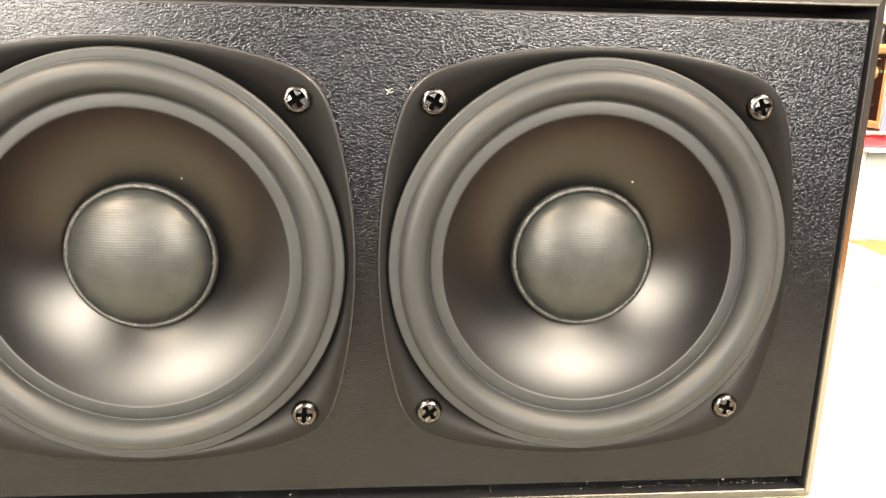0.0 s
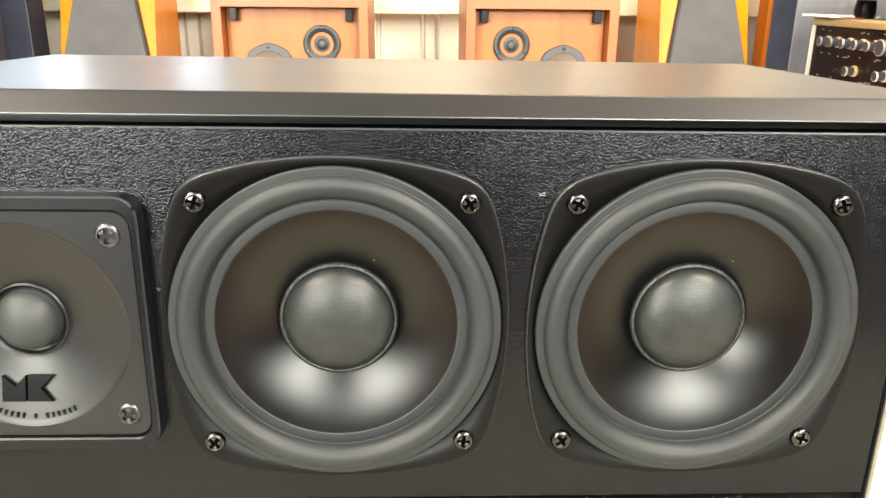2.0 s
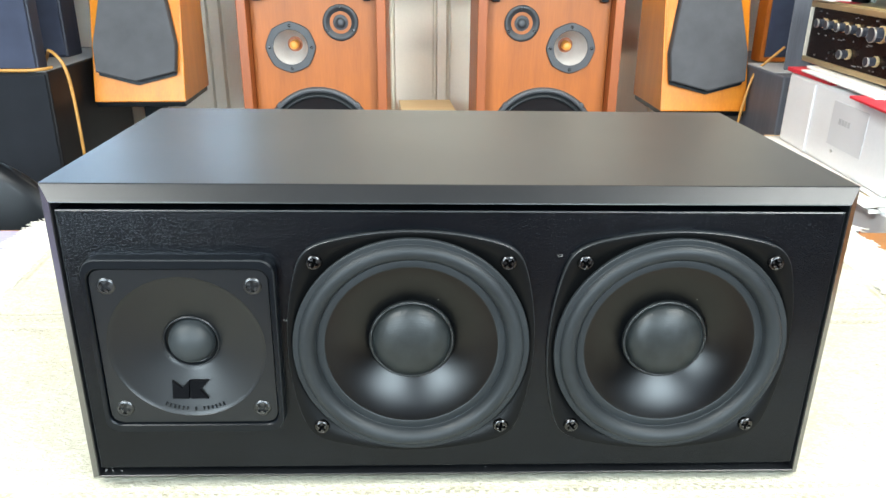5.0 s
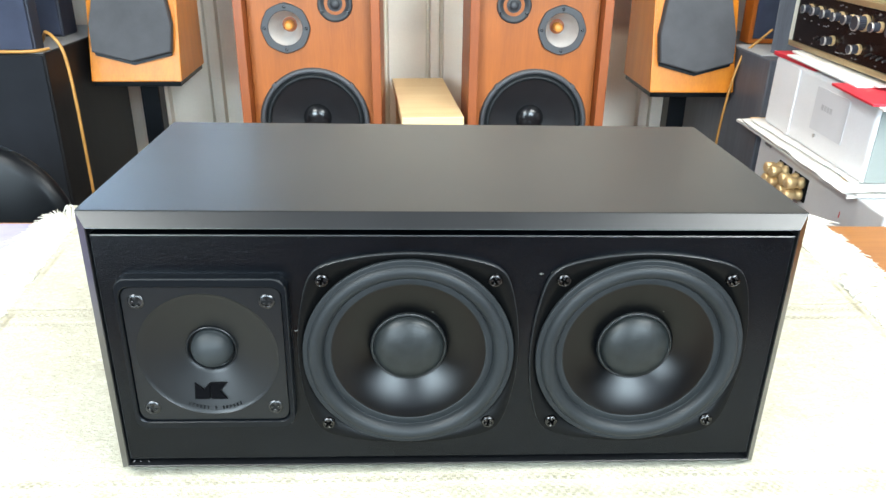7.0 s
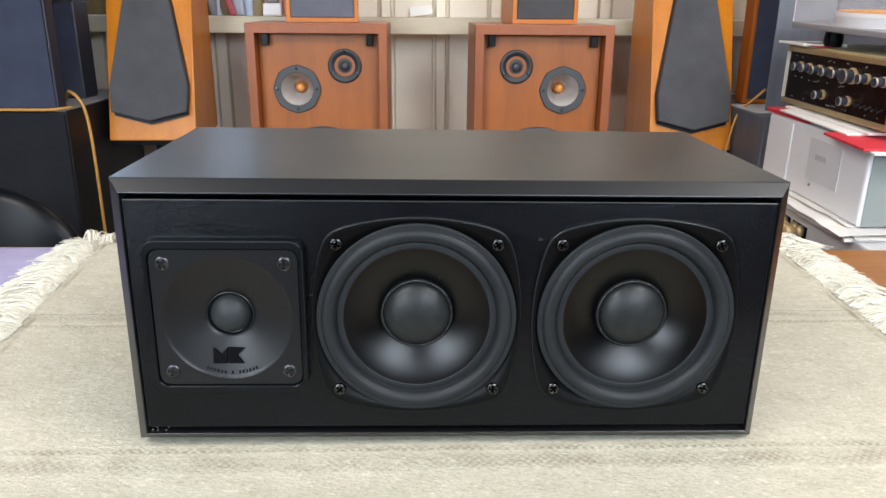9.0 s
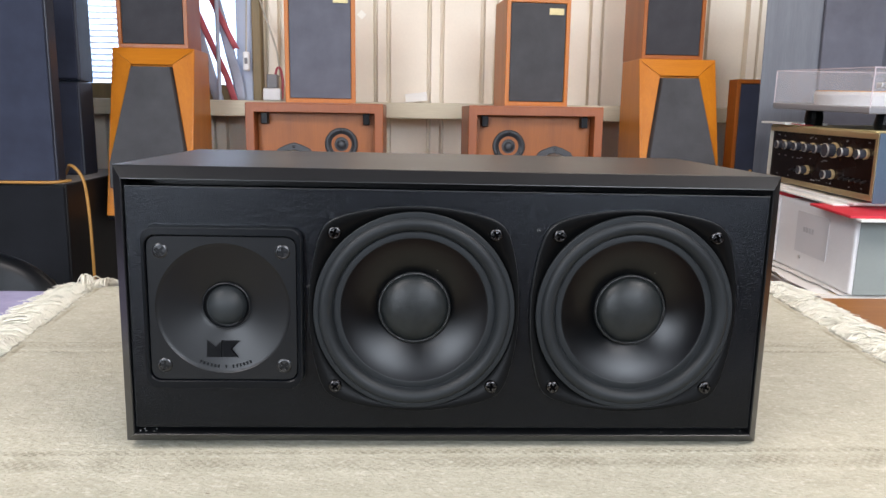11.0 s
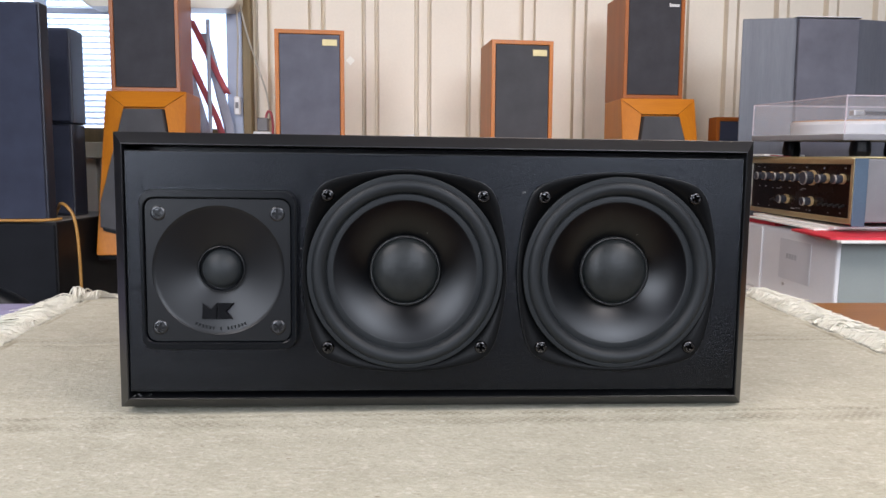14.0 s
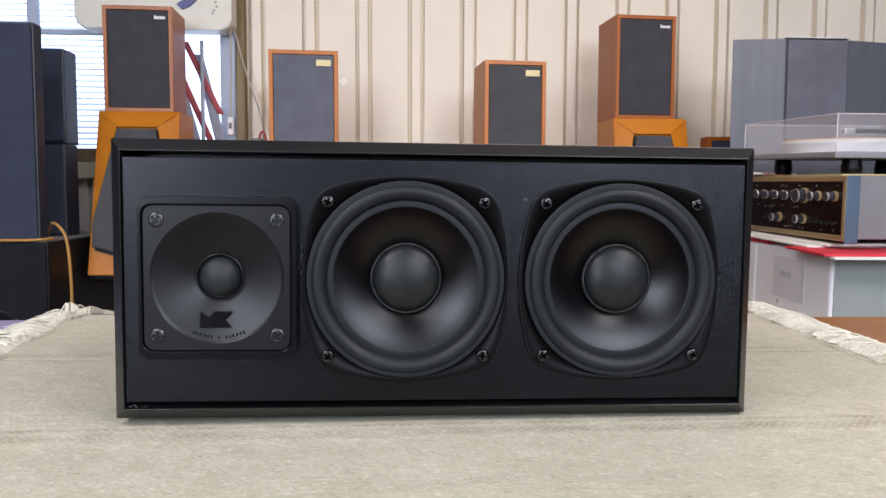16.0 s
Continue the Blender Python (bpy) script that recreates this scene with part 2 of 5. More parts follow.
    flk = ramp(nt, fleck.outputs["Distance"], [(0.0, (1, 1, 1)), (0.065, (0, 0, 0))])
    col = mixed(nt, flk, col, (0.182, 0.131, 0.082))
    link(nt, col, b.inputs["Base Color"])
    one = bumped(nt, b, ribs, 0.5, 0.0011)
    two = bumped(nt, b, twill, 0.6, 0.0010, one)
    three = bumped(nt, b, slub, 0.7, 0.0018, two)
    knots = nt.nodes.new("ShaderNodeMath")
    knots.operation = "MULTIPLY"
    link(nt, total, knots.inputs[0]), link(nt, stitch.outputs["Fac"], knots.inputs[1])
    dip = bumped(nt, b, knots.outputs[0], 0.7, -0.0016, three)
    return m


def glow(name, colour, strength):
    m = bpy.data.materials.new(name)
    m.use_nodes = True
    nt = m.node_tree
    nt.nodes.remove(nt.nodes["Principled BSDF"])
    e = nt.nodes.new("ShaderNodeEmission")
    e.inputs[0].default_value, e.inputs[1].default_value = (*colour, 1), strength
    link(nt, e.outputs[0], nt.nodes["Material Output"].inputs[0])
    return m


def clear(name, tint=(1, 1, 1), rough=0.02, ior=1.1):
    m, nt, b = shader(name, tint, rough, 0, 0.5)
    b.inputs["Transmission Weight"].default_value = 1.0
    b.inputs["IOR"].default_value = ior
    return m


BAFFLE = baffle_mat()
# chamfers, paler than their parts: the light they catch is put into the colour
EDGE_LIT = surface("lit_black_edge", (0.022, 0.0235, 0.025), 0.34, spec=0.5, grain=900, relief=0.04, depth=0.0002, vary=0.2, rvary=0.04)
SHELL = surface("satin_black_vinyl", (0.005, 0.0055, 0.0065), 0.34, spec=0.52, grain=700, relief=0.10, depth=0.0003, vary=0.2, rvary=0.05)
FRAMEPLATE = surface("stamped_black_frame", (0.0021, 0.0023, 0.0025), 0.40, spec=0.11, grain=900, relief=0.04, depth=0.0002, vary=0.2, rvary=0.04)
GUIDE = surface("satin_grey_black_moulding", (0.0030, 0.0036, 0.0043), 0.38, spec=0.36, grain=900, relief=0.05, depth=0.0002, vary=0.15, rvary=0.04)
PLATE = surface("satin_black_plate", (0.0030, 0.0038, 0.0048), 0.38, spec=0.34, grain=900, relief=0.06, depth=0.0002, vary=0.15, rvary=0.04)
PLASTIC = surface("black_plastic", (0.0024, 0.0032, 0.0044), 0.32, spec=0.17, grain=900, relief=0.05, depth=0.0002, vary=0.2, rvary=0.05)
GLOSS = surface("gloss_black_plastic", (0.0012, 0.0012, 0.0016), 0.3, spec=0.04, grain=900, relief=0.02, vary=0.1, rvary=0.04)
RUBBER = surface("black_rubber", (0.0096, 0.0118, 0.0134), 0.50, spec=0.25, grain=500, relief=0.06, depth=0.0003, vary=0.2, stain=30)
CONE = cone_mat()
DOME = dome_mat()
CAPRIM = surface("rough_glue_bead", (0.0075, 0.0088, 0.0092), 0.32, spec=0.42, grain=1500, relief=0.8, depth=0.0005, vary=0.5, stain=200)
SOFTDOME = surface("grey_silk_dome", (0.014, 0.0172, 0.0190), 0.54, spec=0.30, grain=300, relief=0.06, depth=0.0004, vary=0.2, stain=60)
SCREW = surface("blackened_steel", (0.062, 0.062, 0.064), 0.26, 1.0, grain=600, relief=0.08, vary=0.4, stain=200)
SCREW_DULL = surface("worn_steel", (0.070, 0.072, 0.075), 0.36, 1.0, grain=900, relief=0.2, vary=0.5, stain=300)
# floor of the screw recess, its shade put into the colour
SLOT_SHADE = surface("recess_shade", (0.0012, 0.0012, 0.0013), 0.8, spec=0.0, relief=0)
DUST = surface("grey_dust", (0.16, 0.16, 0.155), 0.9, relief=0)
LINT = surface("white_lint", (0.42, 0.42, 0.39), 0.9, relief=0)
CANVAS = canvas_mat()
YARN = surface("cotton_yarn", (0.72, 0.69, 0.59), 0.95, grain=900, relief=0.5, depth=0.0006, vary=0.15, stain=20, spec=0.15)
TABLE = wood("varnished_brown_table_wood", (0.20, 0.072, 0.015), (0.38, 0.160, 0.038), "x", 0.3)
LAVENDER = surface("lavender_vinyl", (0.33, 0.30, 0.44), 0.2, grain=38, relief=0.35, depth=0.004, vary=0.12, stain=8)
WALNUT = wood("red_brown_walnut", (0.19, 0.046, 0.010), (0.36, 0.096, 0.022), "z", 0.42)
WALNUT_TOP = wood("red_brown_walnut_crosswise", (0.24, 0.085, 0.05), (0.42, 0.17, 0.10), "x", 0.38)
WALNUT_BAFFLE = wood("orange_brown_veneer", (0.225, 0.058, 0.006), (0.40, 0.112, 0.013), "z", 0.45)
CHERRY = wood("orange_cherry", (0.40, 0.115, 0.008), (0.62, 0.215, 0.014), "z", 0.35, spec=0.3)
CHERRY_X = wood("orange_cherry_crosswise", (0.40, 0.115, 0.008), (0.62, 0.215, 0.014), "x", 0.35, spec=0.3)
PINE = wood("pale_pine", (0.72, 0.48, 0.22), (0.86, 0.66, 0.38), "x", 0.5)
# black ash made lighter and bluer: window haze put into the colour
ASH_HAZED = wood("hazed_black_ash", (0.011, 0.014, 0.024), (0.032, 0.039, 0.060), "z", 0.42, 34)
ASH_DARK = wood("dull_black_ash", (0.005, 0.005, 0.0055), (0.014, 0.014, 0.015), "z", 0.5, 34, 0.25)
ASH_GREY = wood("grey_black_ash", (0.066, 0.072, 0.088), (0.135, 0.145, 0.172), "z", 0.45, 34)
# cabinet top: dust and grazing sheen both put into one pale colour
DUST_SHEEN = surface("grey_dust_sheen_top", (0.26, 0.25, 0.235), 0.5, grain=200, relief=0.1, vary=0.2)
GRILLE = textile("dark_grille_cloth", (0.055, 0.055, 0.062))
GRILLE_BLUE = textile("grey_blue_grille_cloth", (0.13, 0.135, 0.165), 0.0022)
# black cloth lightened towards blue, with the window's haze in its colour
CLOTH_HAZED = textile("hazed_black_cloth", (0.040, 0.047, 0.074))
SUB_CLOTH = textile("dull_black_grille_cloth", (0.012, 0.0135, 0.017))
FOAM = textile("charcoal_grille_cloth", (0.072, 0.073, 0.078))
GOLD = surface("brass", (0.80, 0.60, 0.32), 0.40, 0.6, relief=0.02)
PALEGOLD = surface("pale_brass_plate", (0.60, 0.50, 0.26), 0.45, 0.3, relief=0.02)
TRIM = surface("dull_brass", (0.60, 0.48, 0.28), 0.30, 0.75, relief=0.03, vary=0.2)
PALETRIM = surface("cream_edge_strip", (0.62, 0.58, 0.50), 0.4, relief=0.02)
KNOBBODY = surface("dark_slate_knob", (0.030, 0.034, 0.046), 0.35, spec=0.5, relief=0.02)
CHROME = surface("brushed_aluminium", (0.72, 0.72, 0.72), 0.28, 1.0, grain=400, relief=0.05)
BLUESTEEL = surface("blue_grey_metal", (0.12, 0.18, 0.25), 0.4, 0.5, relief=0.05)
GREYMETAL = surface("grey_painted_metal", (0.20, 0.20, 0.21), 0.5, grain=600, relief=0.1)
FACE = surface("black_glass_panel", (0.010, 0.0045, 0.0040), 0.25, relief=0, spec=0.16)
WHITEBOX = surface("white_carton", (0.84, 0.84, 0.85), 0.55, grain=200, relief=0.04, vary=0.06, stain=4)
CARTONEND = surface("grey_green_carton_end", (0.27, 0.30, 0.285), 0.5, grain=200, relief=0.04, vary=0.06)
GREYBOX = surface("grey_carton_side", (0.42, 0.44, 0.46), 0.6, grain=200, relief=0.04, vary=0.08)
PALEPRINT = surface("pale_grey_print", (0.68, 0.68, 0.70), 0.5, relief=0.02, vary=0.05)
PLINTH_PRINT = surface("grey_print", (0.50, 0.50, 0.52), 0.5, relief=0)
PLINTH = surface("grey_plinth_paint", (0.26, 0.26, 0.275), 0.4, relief=0.03, vary=0.06)
SILVER = surface("pale_grey_painted_steel", (0.68, 0.68, 0.69), 0.4, relief=0.03, vary=0.06)
PAPER = surface("white_paper", (0.78, 0.77, 0.74), 0.8, grain=150, relief=0.05, vary=0.05)
RED = surface("red_printed_paper", (0.62, 0.03, 0.05), 0.5, relief=0.03, vary=0.1)
WALL = surface("cream_painted_steel", (0.82, 0.745, 0.63), 0.55, grain=120, relief=0.05, vary=0.07, stain=3)
SILLWOOD = wood("old_cream_painted_wood", (0.46, 0.41, 0.29), (0.62, 0.56, 0.43), "x", 0.6)
FRAMEWOOD = wood("olive_brown_window_wood", (0.15, 0.105, 0.045), (0.28, 0.20, 0.095), "z", 0.55)
PALEFRAME = surface("pale_blue_grey_paint", (0.42, 0.48, 0.60), 0.5, relief=0.03, vary=0.1)
FRONTPAINT = surface("slate_blue_wall_paint", (0.27, 0.29, 0.38), 0.8, grain=80, relief=0.15, vary=0.08, stain=2)
CEIL = surface("grey_white_ceiling_board", (0.32, 0.31, 0.30), 0.85, grain=60, relief=0.1, vary=0.05)
FLOOR = wood("worn_floor_boards", (0.030, 0.008, 0.005), (0.060, 0.016, 0.010), "x", 0.5)
PANEL = wood("dark_wall_panelling", (0.014, 0.014, 0.016), (0.034, 0.034, 0.038), "z", 0.5)
IVORY = surface("ivory_enamel", (0.70, 0.67, 0.58), 0.4, relief=0.03, vary=0.07)
VIOLET = textile("violet_blue_ribbon", (0.16, 0.17, 0.34))
CORD = surface("amber_rubber_cord", (0.42, 0.21, 0.05), 0.45, relief=0.03)
GREYCORD = surface("grey_cable", (0.42, 0.39, 0.33), 0.5, relief=0.03)
WHITEPL = surface("white_plastic", (0.78, 0.78, 0.78), 0.35, relief=0.02, vary=0.04)
FLAGRED = textile("faded_red_cotton", (0.50, 0.12, 0.14))
FLAGWHITE = textile("bluish_white_cotton", (0.40, 0.43, 0.52))
BLIND = surface("white_blind_slat", (0.84, 0.87, 0.92), 0.5, relief=0.02, vary=0.04)
COPPER = surface("orange_copper", (0.72, 0.27, 0.045), 0.4, 0.0, relief=0.02)
KNOBRING = surface("satin_silver", (0.62, 0.61, 0.59), 0.25, 0.8, relief=0.02, vary=0.08)
PLATTERMAT = surface("orange_rubber_mat", (0.75, 0.36, 0.09), 0.5, relief=0.05)
GLOSSCAP = surface("shiny_black_cap", (0.008, 0.008, 0.009), 0.22, relief=0.02)
HORNMETAL = surface("cast_horn_metal", (0.50, 0.50, 0.49), 0.36, 0.25, grain=300, relief=0.06)
PAPERCONE = surface("black_paper_cone", (0.016, 0.016, 0.018), 0.5, grain=300, relief=0.2, vary=0.3)
DARKRING = surface("dark_grey_cast_frame", (0.028, 0.029, 0.032), 0.5, 0.1, grain=300, relief=0.15)
GREYRING = surface("grey_cast_frame", (0.055, 0.057, 0.062), 0.5, 0.2, grain=300, relief=0.1)
STICKER = surface("bright_white_sticker", (0.95, 0.93, 0.84), 0.4, relief=0, vary=0.03)
ACRYLIC = surface("dusty_clear_acrylic", (0.62, 0.60, 0.62), 0.12, relief=0, vary=0.05)
ACRYLIC.node_tree.nodes["Principled BSDF"].inputs["Alpha"].default_value = 0.12
# brighter than the lid: light gathered in its edges put into the colour
ACRYLIC_GLOW = surface("pinkish_edge_glow", (0.72, 0.62, 0.66), 0.25, relief=0, vary=0.05)
ACRYLIC_GLOW.node_tree.nodes["Principled BSDF"].inputs["Alpha"].default_value = 0.5
GLASS = clear("window_glass")
OUTSIDE = glow("overcast_daylight", (0.50, 0.71, 1.0), 3.2)
DIFFUSER = surface("white_lamp_housing", (0.8, 0.8, 0.8), 0.4, relief=0)


# ---- building helpers ----
def thing(name, m, label, category, group=""):
    ob = new(name)
    ob.empty_display_size = 0.05
    ob.matrix_basis = m
    return tagged(ob, label, category, group)


def mesh_of(name, bm, mat, smooth=False):
    me = bpy.data.meshes.new(name)
    bmesh.ops.recalc_face_normals(bm, faces=bm.faces[:])
    bm.to_mesh(me)
    bm.free()
    for mm in mat if isinstance(mat, (list, tuple)) else [mat]:
        me.materials.append(mm)
    if smooth:
        for p in me.polygons:
            p.use_smooth = True
    return me


def part(name, bm, mat, parent, label="", m=None, smooth=False):
    """One mesh object under a thing or a part; bm may be a finished mesh that is shared."""
    me = bm if isinstance(bm, bpy.types.Mesh) else mesh_of(name, bm, mat, smooth)
    ob = new(name, me)
    if parent:
        ob.parent = parent
    if m is not None:
        ob.matrix_basis = m
    return tagged(ob, label)


def setting(name, bm, mat, label="", smooth=False):
    ob = new(name, bm if isinstance(bm, bpy.types.Mesh) else mesh_of(name, bm, mat, smooth))
    return tagged(ob, label, kind="structure")


def add_box(bm, x0, x1, y0, y1, z0, z1, bevel=0.0, segs=2, mat=0):
    r = bmesh.ops.create_cube(bm, size=1, matrix=Matrix.LocRotScale(((x0 + x1) / 2, (y0 + y1) / 2, (z0 + z1) / 2), None, (x1 - x0, y1 - y0, z1 - z0)))
    faces = list({f for v in r["verts"] for f in v.link_faces})
    for f in faces:
        f.material_index = mat
    if bevel:
        edges = list({e for v in r["verts"] for e in v.link_edges})
        bmesh.ops.bevel(bm, geom=edges, offset=bevel, segments=segs, affect="EDGES", profile=0.5)
    return bm


def box(x0, x1, y0, y1, z0, z1, bevel=0.0, segs=2):
    return add_box(bmesh.new(), x0, x1, y0, y1, z0, z1, bevel, segs)


def add_lathe(bm, profile, n=48, centre=(0, 0, 0), mat=0):
    """Turns (radius, y) pairs about the y axis."""
    cx, cy, cz = centre
    rings = []
    for r, y in profile:
        if r < 1e-6:
            rings.append([bm.verts.new((cx, cy + y, cz))])
        else:
            rings.append([bm.verts.new((cx + r * math.cos(2 * math.pi * i / n), cy + y, cz + r * math.sin(2 * math.pi * i / n))) for i in range(n)])
    for a, b in zip(rings, rings[1:]):
        for i in range(n):
            j = (i + 1) % n
            if len(a) == 1 and len(b) == 1:
                continue
            if len(a) == 1:
                f = bm.faces.new((a[0], b[i], b[j]))
            elif len(b) == 1:
                f = bm.faces.new((a[i], b[0], a[j]))
            else:
                f = bm.faces.new((a[i], b[i], b[j], a[j]))
            f.material_index = mat
    return bm


def lathe(profile, n=48):
    return add_lathe(bmesh.new(), profile, n)


def add_loft(bm, loops, cap_first=True, cap_last=True):
    """Joins closed loops of equal length, one after another."""
    rings = [[bm.verts.new(p) for p in lp] for lp in loops]
    n = len(rings[0])
    for a, b in zip(rings, rings[1:]):
        for i in range(n):
            j = (i + 1) % n
            bm.faces.new((a[i], b[i], b[j], a[j]))
    if cap_first:
        bm.faces.new(rings[0][::-1])
    if cap_last:
        bm.faces.new(rings[-1])
    return bm


def prism(points, y0, y1, bevel=0.0):
    """An outline in x and z, drawn out along y."""
    bm = bmesh.new()
    add_loft(bm, [[(x, y1, z) for x, z in points], [(x, y0, z) for x, z in points]])
    if bevel:
        edges = [e for e in bm.edges if all(abs(v.co.y - y0) < 1e-6 for v in e.verts)]
        bmesh.ops.bevel(bm, geom=edges, offset=bevel, segments=2, affect="EDGES", profile=0.5)
    return bm


def holed(x0, x1, z0, z1, y0, y1, holes, chamfer=0.0013, n=96):
    """A panel that faces -y, with round holes (x, z, radius) cut through it."""
    bm = bmesh.new()
    c = chamfer
    outer = [(x0 + c, z0 + c), (x1 - c, z0 + c), (x1 - c, z1 - c), (x0 + c, z1 - c)]
    loops = [outer] + [[(cx + r * math.cos(math.tau * i / n), cz + r * math.sin(math.tau * i / n)) for i in range(n)] for cx, cz, r in holes]
    for y in (y0, y1):
        edges = []
        for lp in loops:
            vs = [bm.verts.new((x, y, z)) for x, z in lp]
            edges += [bm.edges.new((vs[i], vs[(i + 1) % len(vs)])) for i in range(len(vs))]
        bmesh.ops.triangle_fill(bm, use_beauty=True, use_dissolve=False, edges=edges, normal=(0, -1, 0))
    for lp in loops[1:]:
        add_loft(bm, [[(x, y0, z) for x, z in lp], [(x, y1, z) for x, z in lp]], False, False)
    full = [(x0, z0), (x1, z0), (x1, z1), (x0, z1)]
    add_loft(bm, [[(x, y0, z) for x, z in outer], [(x, y0 + c, z) for x, z in full], [(x, y1 - c, z) for x, z in full], [(x, y1, z) for x, z in outer]], False, False)
    bmesh.ops.remove_doubles(bm, verts=bm.verts[:], dist=1e-6)
    return bm


def rounded(w, h, r, n=8):
    """A rounded rectangle in x and z about the origin, 4 * (n + 1) points from angle 0 on."""
    pts = []
    for cx, cz, a0 in ((w / 2 - r, h / 2 - r, 0), (-w / 2 + r, h / 2 - r, 90), (-w / 2 + r, -h / 2 + r, 180), (w / 2 - r, -h / 2 + r, 270)):
        for i in range(n + 1):
            a = radians(a0 + 90 * i / n)
            pts.append((cx + r * math.cos(a), cz + r * math.sin(a)))
    return pts


def tube(name, points, radius, mat, parent=None, label="", category=""):
    cu = bpy.data.curves.new(name, "CURVE")
    cu.dimensions, cu.bevel_depth, cu.bevel_resolution = "3D", radius, 3
    s = cu.splines.new("NURBS")
    s.points.add(len(points) - 1)
    for p, co in zip(s.points, points):
        p.co = (*co, 1)
    s.use_endpoint_u, s.order_u, s.resolution_u = True, 3, 8
    cu.materials.append(mat)
    ob = new(name, cu)
    if parent:
        ob.parent = parent
    return tagged(ob, label, category)


# ---- the room ----
X0, X1, Y0, Y1 = -2.6, 2.6, -2.8, 2.2
setting("floor", box(X0 - 0.2, X1 + 0.2, Y0 - 0.2, Y1 + 0.2, -0.06, 0), FLOOR, "worn brown floor boards")
setting("ceiling", box(X0 - 0.2, X1 + 0.2, Y0 - 0.2, Y1 + 0.2, CEILING, CEILING + 0.06), CEIL, "grey-white ceiling boards")
setting("wall_left", box(X0 - 0.1, X0, Y0, Y1, 0, CEILING), PANEL)
setting("wall_right", box(X1, X1 + 0.1, Y0, Y1, 0, CEILING), PANEL)
# wall behind the camera, in plain pieces round its two windows
(LA, LB, LC, LD, _), (RA, RB, RC, RD, _) = FRONT_WINDOWS
for nm, x0, x1, z0, z1 in (("wall_front", X0 - 0.1, LA, 0, CEILING), ("wall_front_middle", LB, RA, 0, CEILING), ("wall_front_end", RB, X1 + 0.1, 0, CEILING),
                           ("wall_front_below_left", LA, LB, 0, LC), ("wall_front_above_left", LA, LB, LD, CEILING),
                           ("wall_front_below_right", RA, RB, 0, RC), ("wall_front_above_right", RA, RB, RD, CEILING)):
    setting(nm, box(x0, x1, Y0 - 0.1, Y0, z0, z1), FRONTPAINT, "slate-blue painted wall")
# unseen dark strip, added so the baffle's low reflections stay dark
setting("trim_unseen_strip", box(X0, X1, Y0 + 0.0005, Y0 + 0.03, 0, 0.62, 0.003), PANEL, "unseen dark strip added to darken low reflections")


def ribbed(x0, x1, z0, z1):
    """Profiled steel sheet with upright trapezoid ribs, thick enough to stand as a wall."""
    pitch, first = 0.185, 0.072
    xs = [(x0, 0.0)]
    k = math.ceil((x0 + 0.04 - first) / pitch)
    while first + k * pitch + 0.04 < x1:
        c = first + k * pitch
        xs += [(c - 0.030, 0), (c - 0.027, 0.022), (c - 0.018, 0.022), (c - 0.015, -0.010), (c + 0.015, -0.010), (c + 0.018, 0.022), (c + 0.027, 0.022), (c + 0.030, 0)]
        k += 1
    xs = [p for p in xs if p[0] < x1] + [(x1, 0.0)]
    bm = bmesh.new()
    loop = [(x, Y1 + y) for x, y in xs] + [(x1, Y1 + 0.1), (x0, Y1 + 0.1)]
    add_loft(bm, [[(x, y, z0) for x, y in loop], [(x, y, z1) for x, y in loop]])
    return bm


WX0, WX1, WZ0, WZ1 = -2.0, -0.60, 1.06, 2.15
setting("wall_back", ribbed(WX1, X1, 0, CEILING), WALL, "cream profiled steel wall with upright ribs")
setting("wall_back_below_window", ribbed(X0, WX1, 0, WZ0), WALL)
setting("wall_back_above_window", ribbed(X0, WX1, WZ1, CEILING), WALL)
setting("wall_back_beside_window", box(X0, WX0, Y1, Y1 + 0.1, WZ0, WZ1), WALL)

# window in the back wall
win = new("window_1")
tagged(win, "brown wooden window with a white slatted blind", kind="structure")
for nm, b in (("window_frame", box(WX1 + 0.052, WX1 + 0.082, Y1 - 0.05, Y1 + 0.02, WZ0 - 0.05, WZ1 + 0.05, 0.004)),
              ("window_frame", box(WX0 - 0.05, WX0 + 0.002, Y1 - 0.05, Y1 + 0.1, WZ0 - 0.05, WZ1 + 0.05, 0.004)),
              ("window_frame", box(WX0 + 0.002, WX1 - 0.002, Y1 - 0.05, Y1 + 0.1, WZ0 - 0.05, WZ0 + 0.012, 0.004)),
              ("window_frame", box(WX0 + 0.002, WX1 - 0.002, Y1 - 0.05, Y1 + 0.1, WZ1 - 0.02, WZ1 + 0.05, 0.004)),
              ("window_mullion", box(-0.80, -0.765, Y1 + 0.0, Y1 + 0.06, WZ0 + 0.012, WZ1 - 0.02, 0.003))):
    part(nm, b, FRAMEWOOD, win)
part("window_jamb", box(WX1 - 0.002, WX1 + 0.0515, Y1 - 0.04, Y1 + 0.1, WZ0 - 0.05, WZ1 + 0.05, 0.004), PALEFRAME, win, "pale blue-grey painted jamb")
part("window_mullion", box(-1.256, -1.219, Y1 + 0.002, Y1 + 0.022, WZ0 + 0.0125, WZ1 - 0.0205, 0.003), PALEFRAME, win, "pale blue-grey painted bar")
part("window_crossbar", box(WX0 + 0.0025, -1.2565, Y1 + 0.003, Y1 + 0.021, 1.462, 1.480, 0.003), PALEFRAME, win, "pale blue-grey painted bar")
part("window_crossbar", box(-1.2185, -0.8055, Y1 + 0.003, Y1 + 0.021, 1.462, 1.480, 0.003), PALEFRAME, win, "pale blue-grey painted bar")
pane = part("window_pane", box(WX0, WX1, Y1 + 0.07, Y1 + 0.076, WZ0 + 0.012, WZ1 - 0.02), GLASS, win)
pane.visible_shadow = False
slat = None
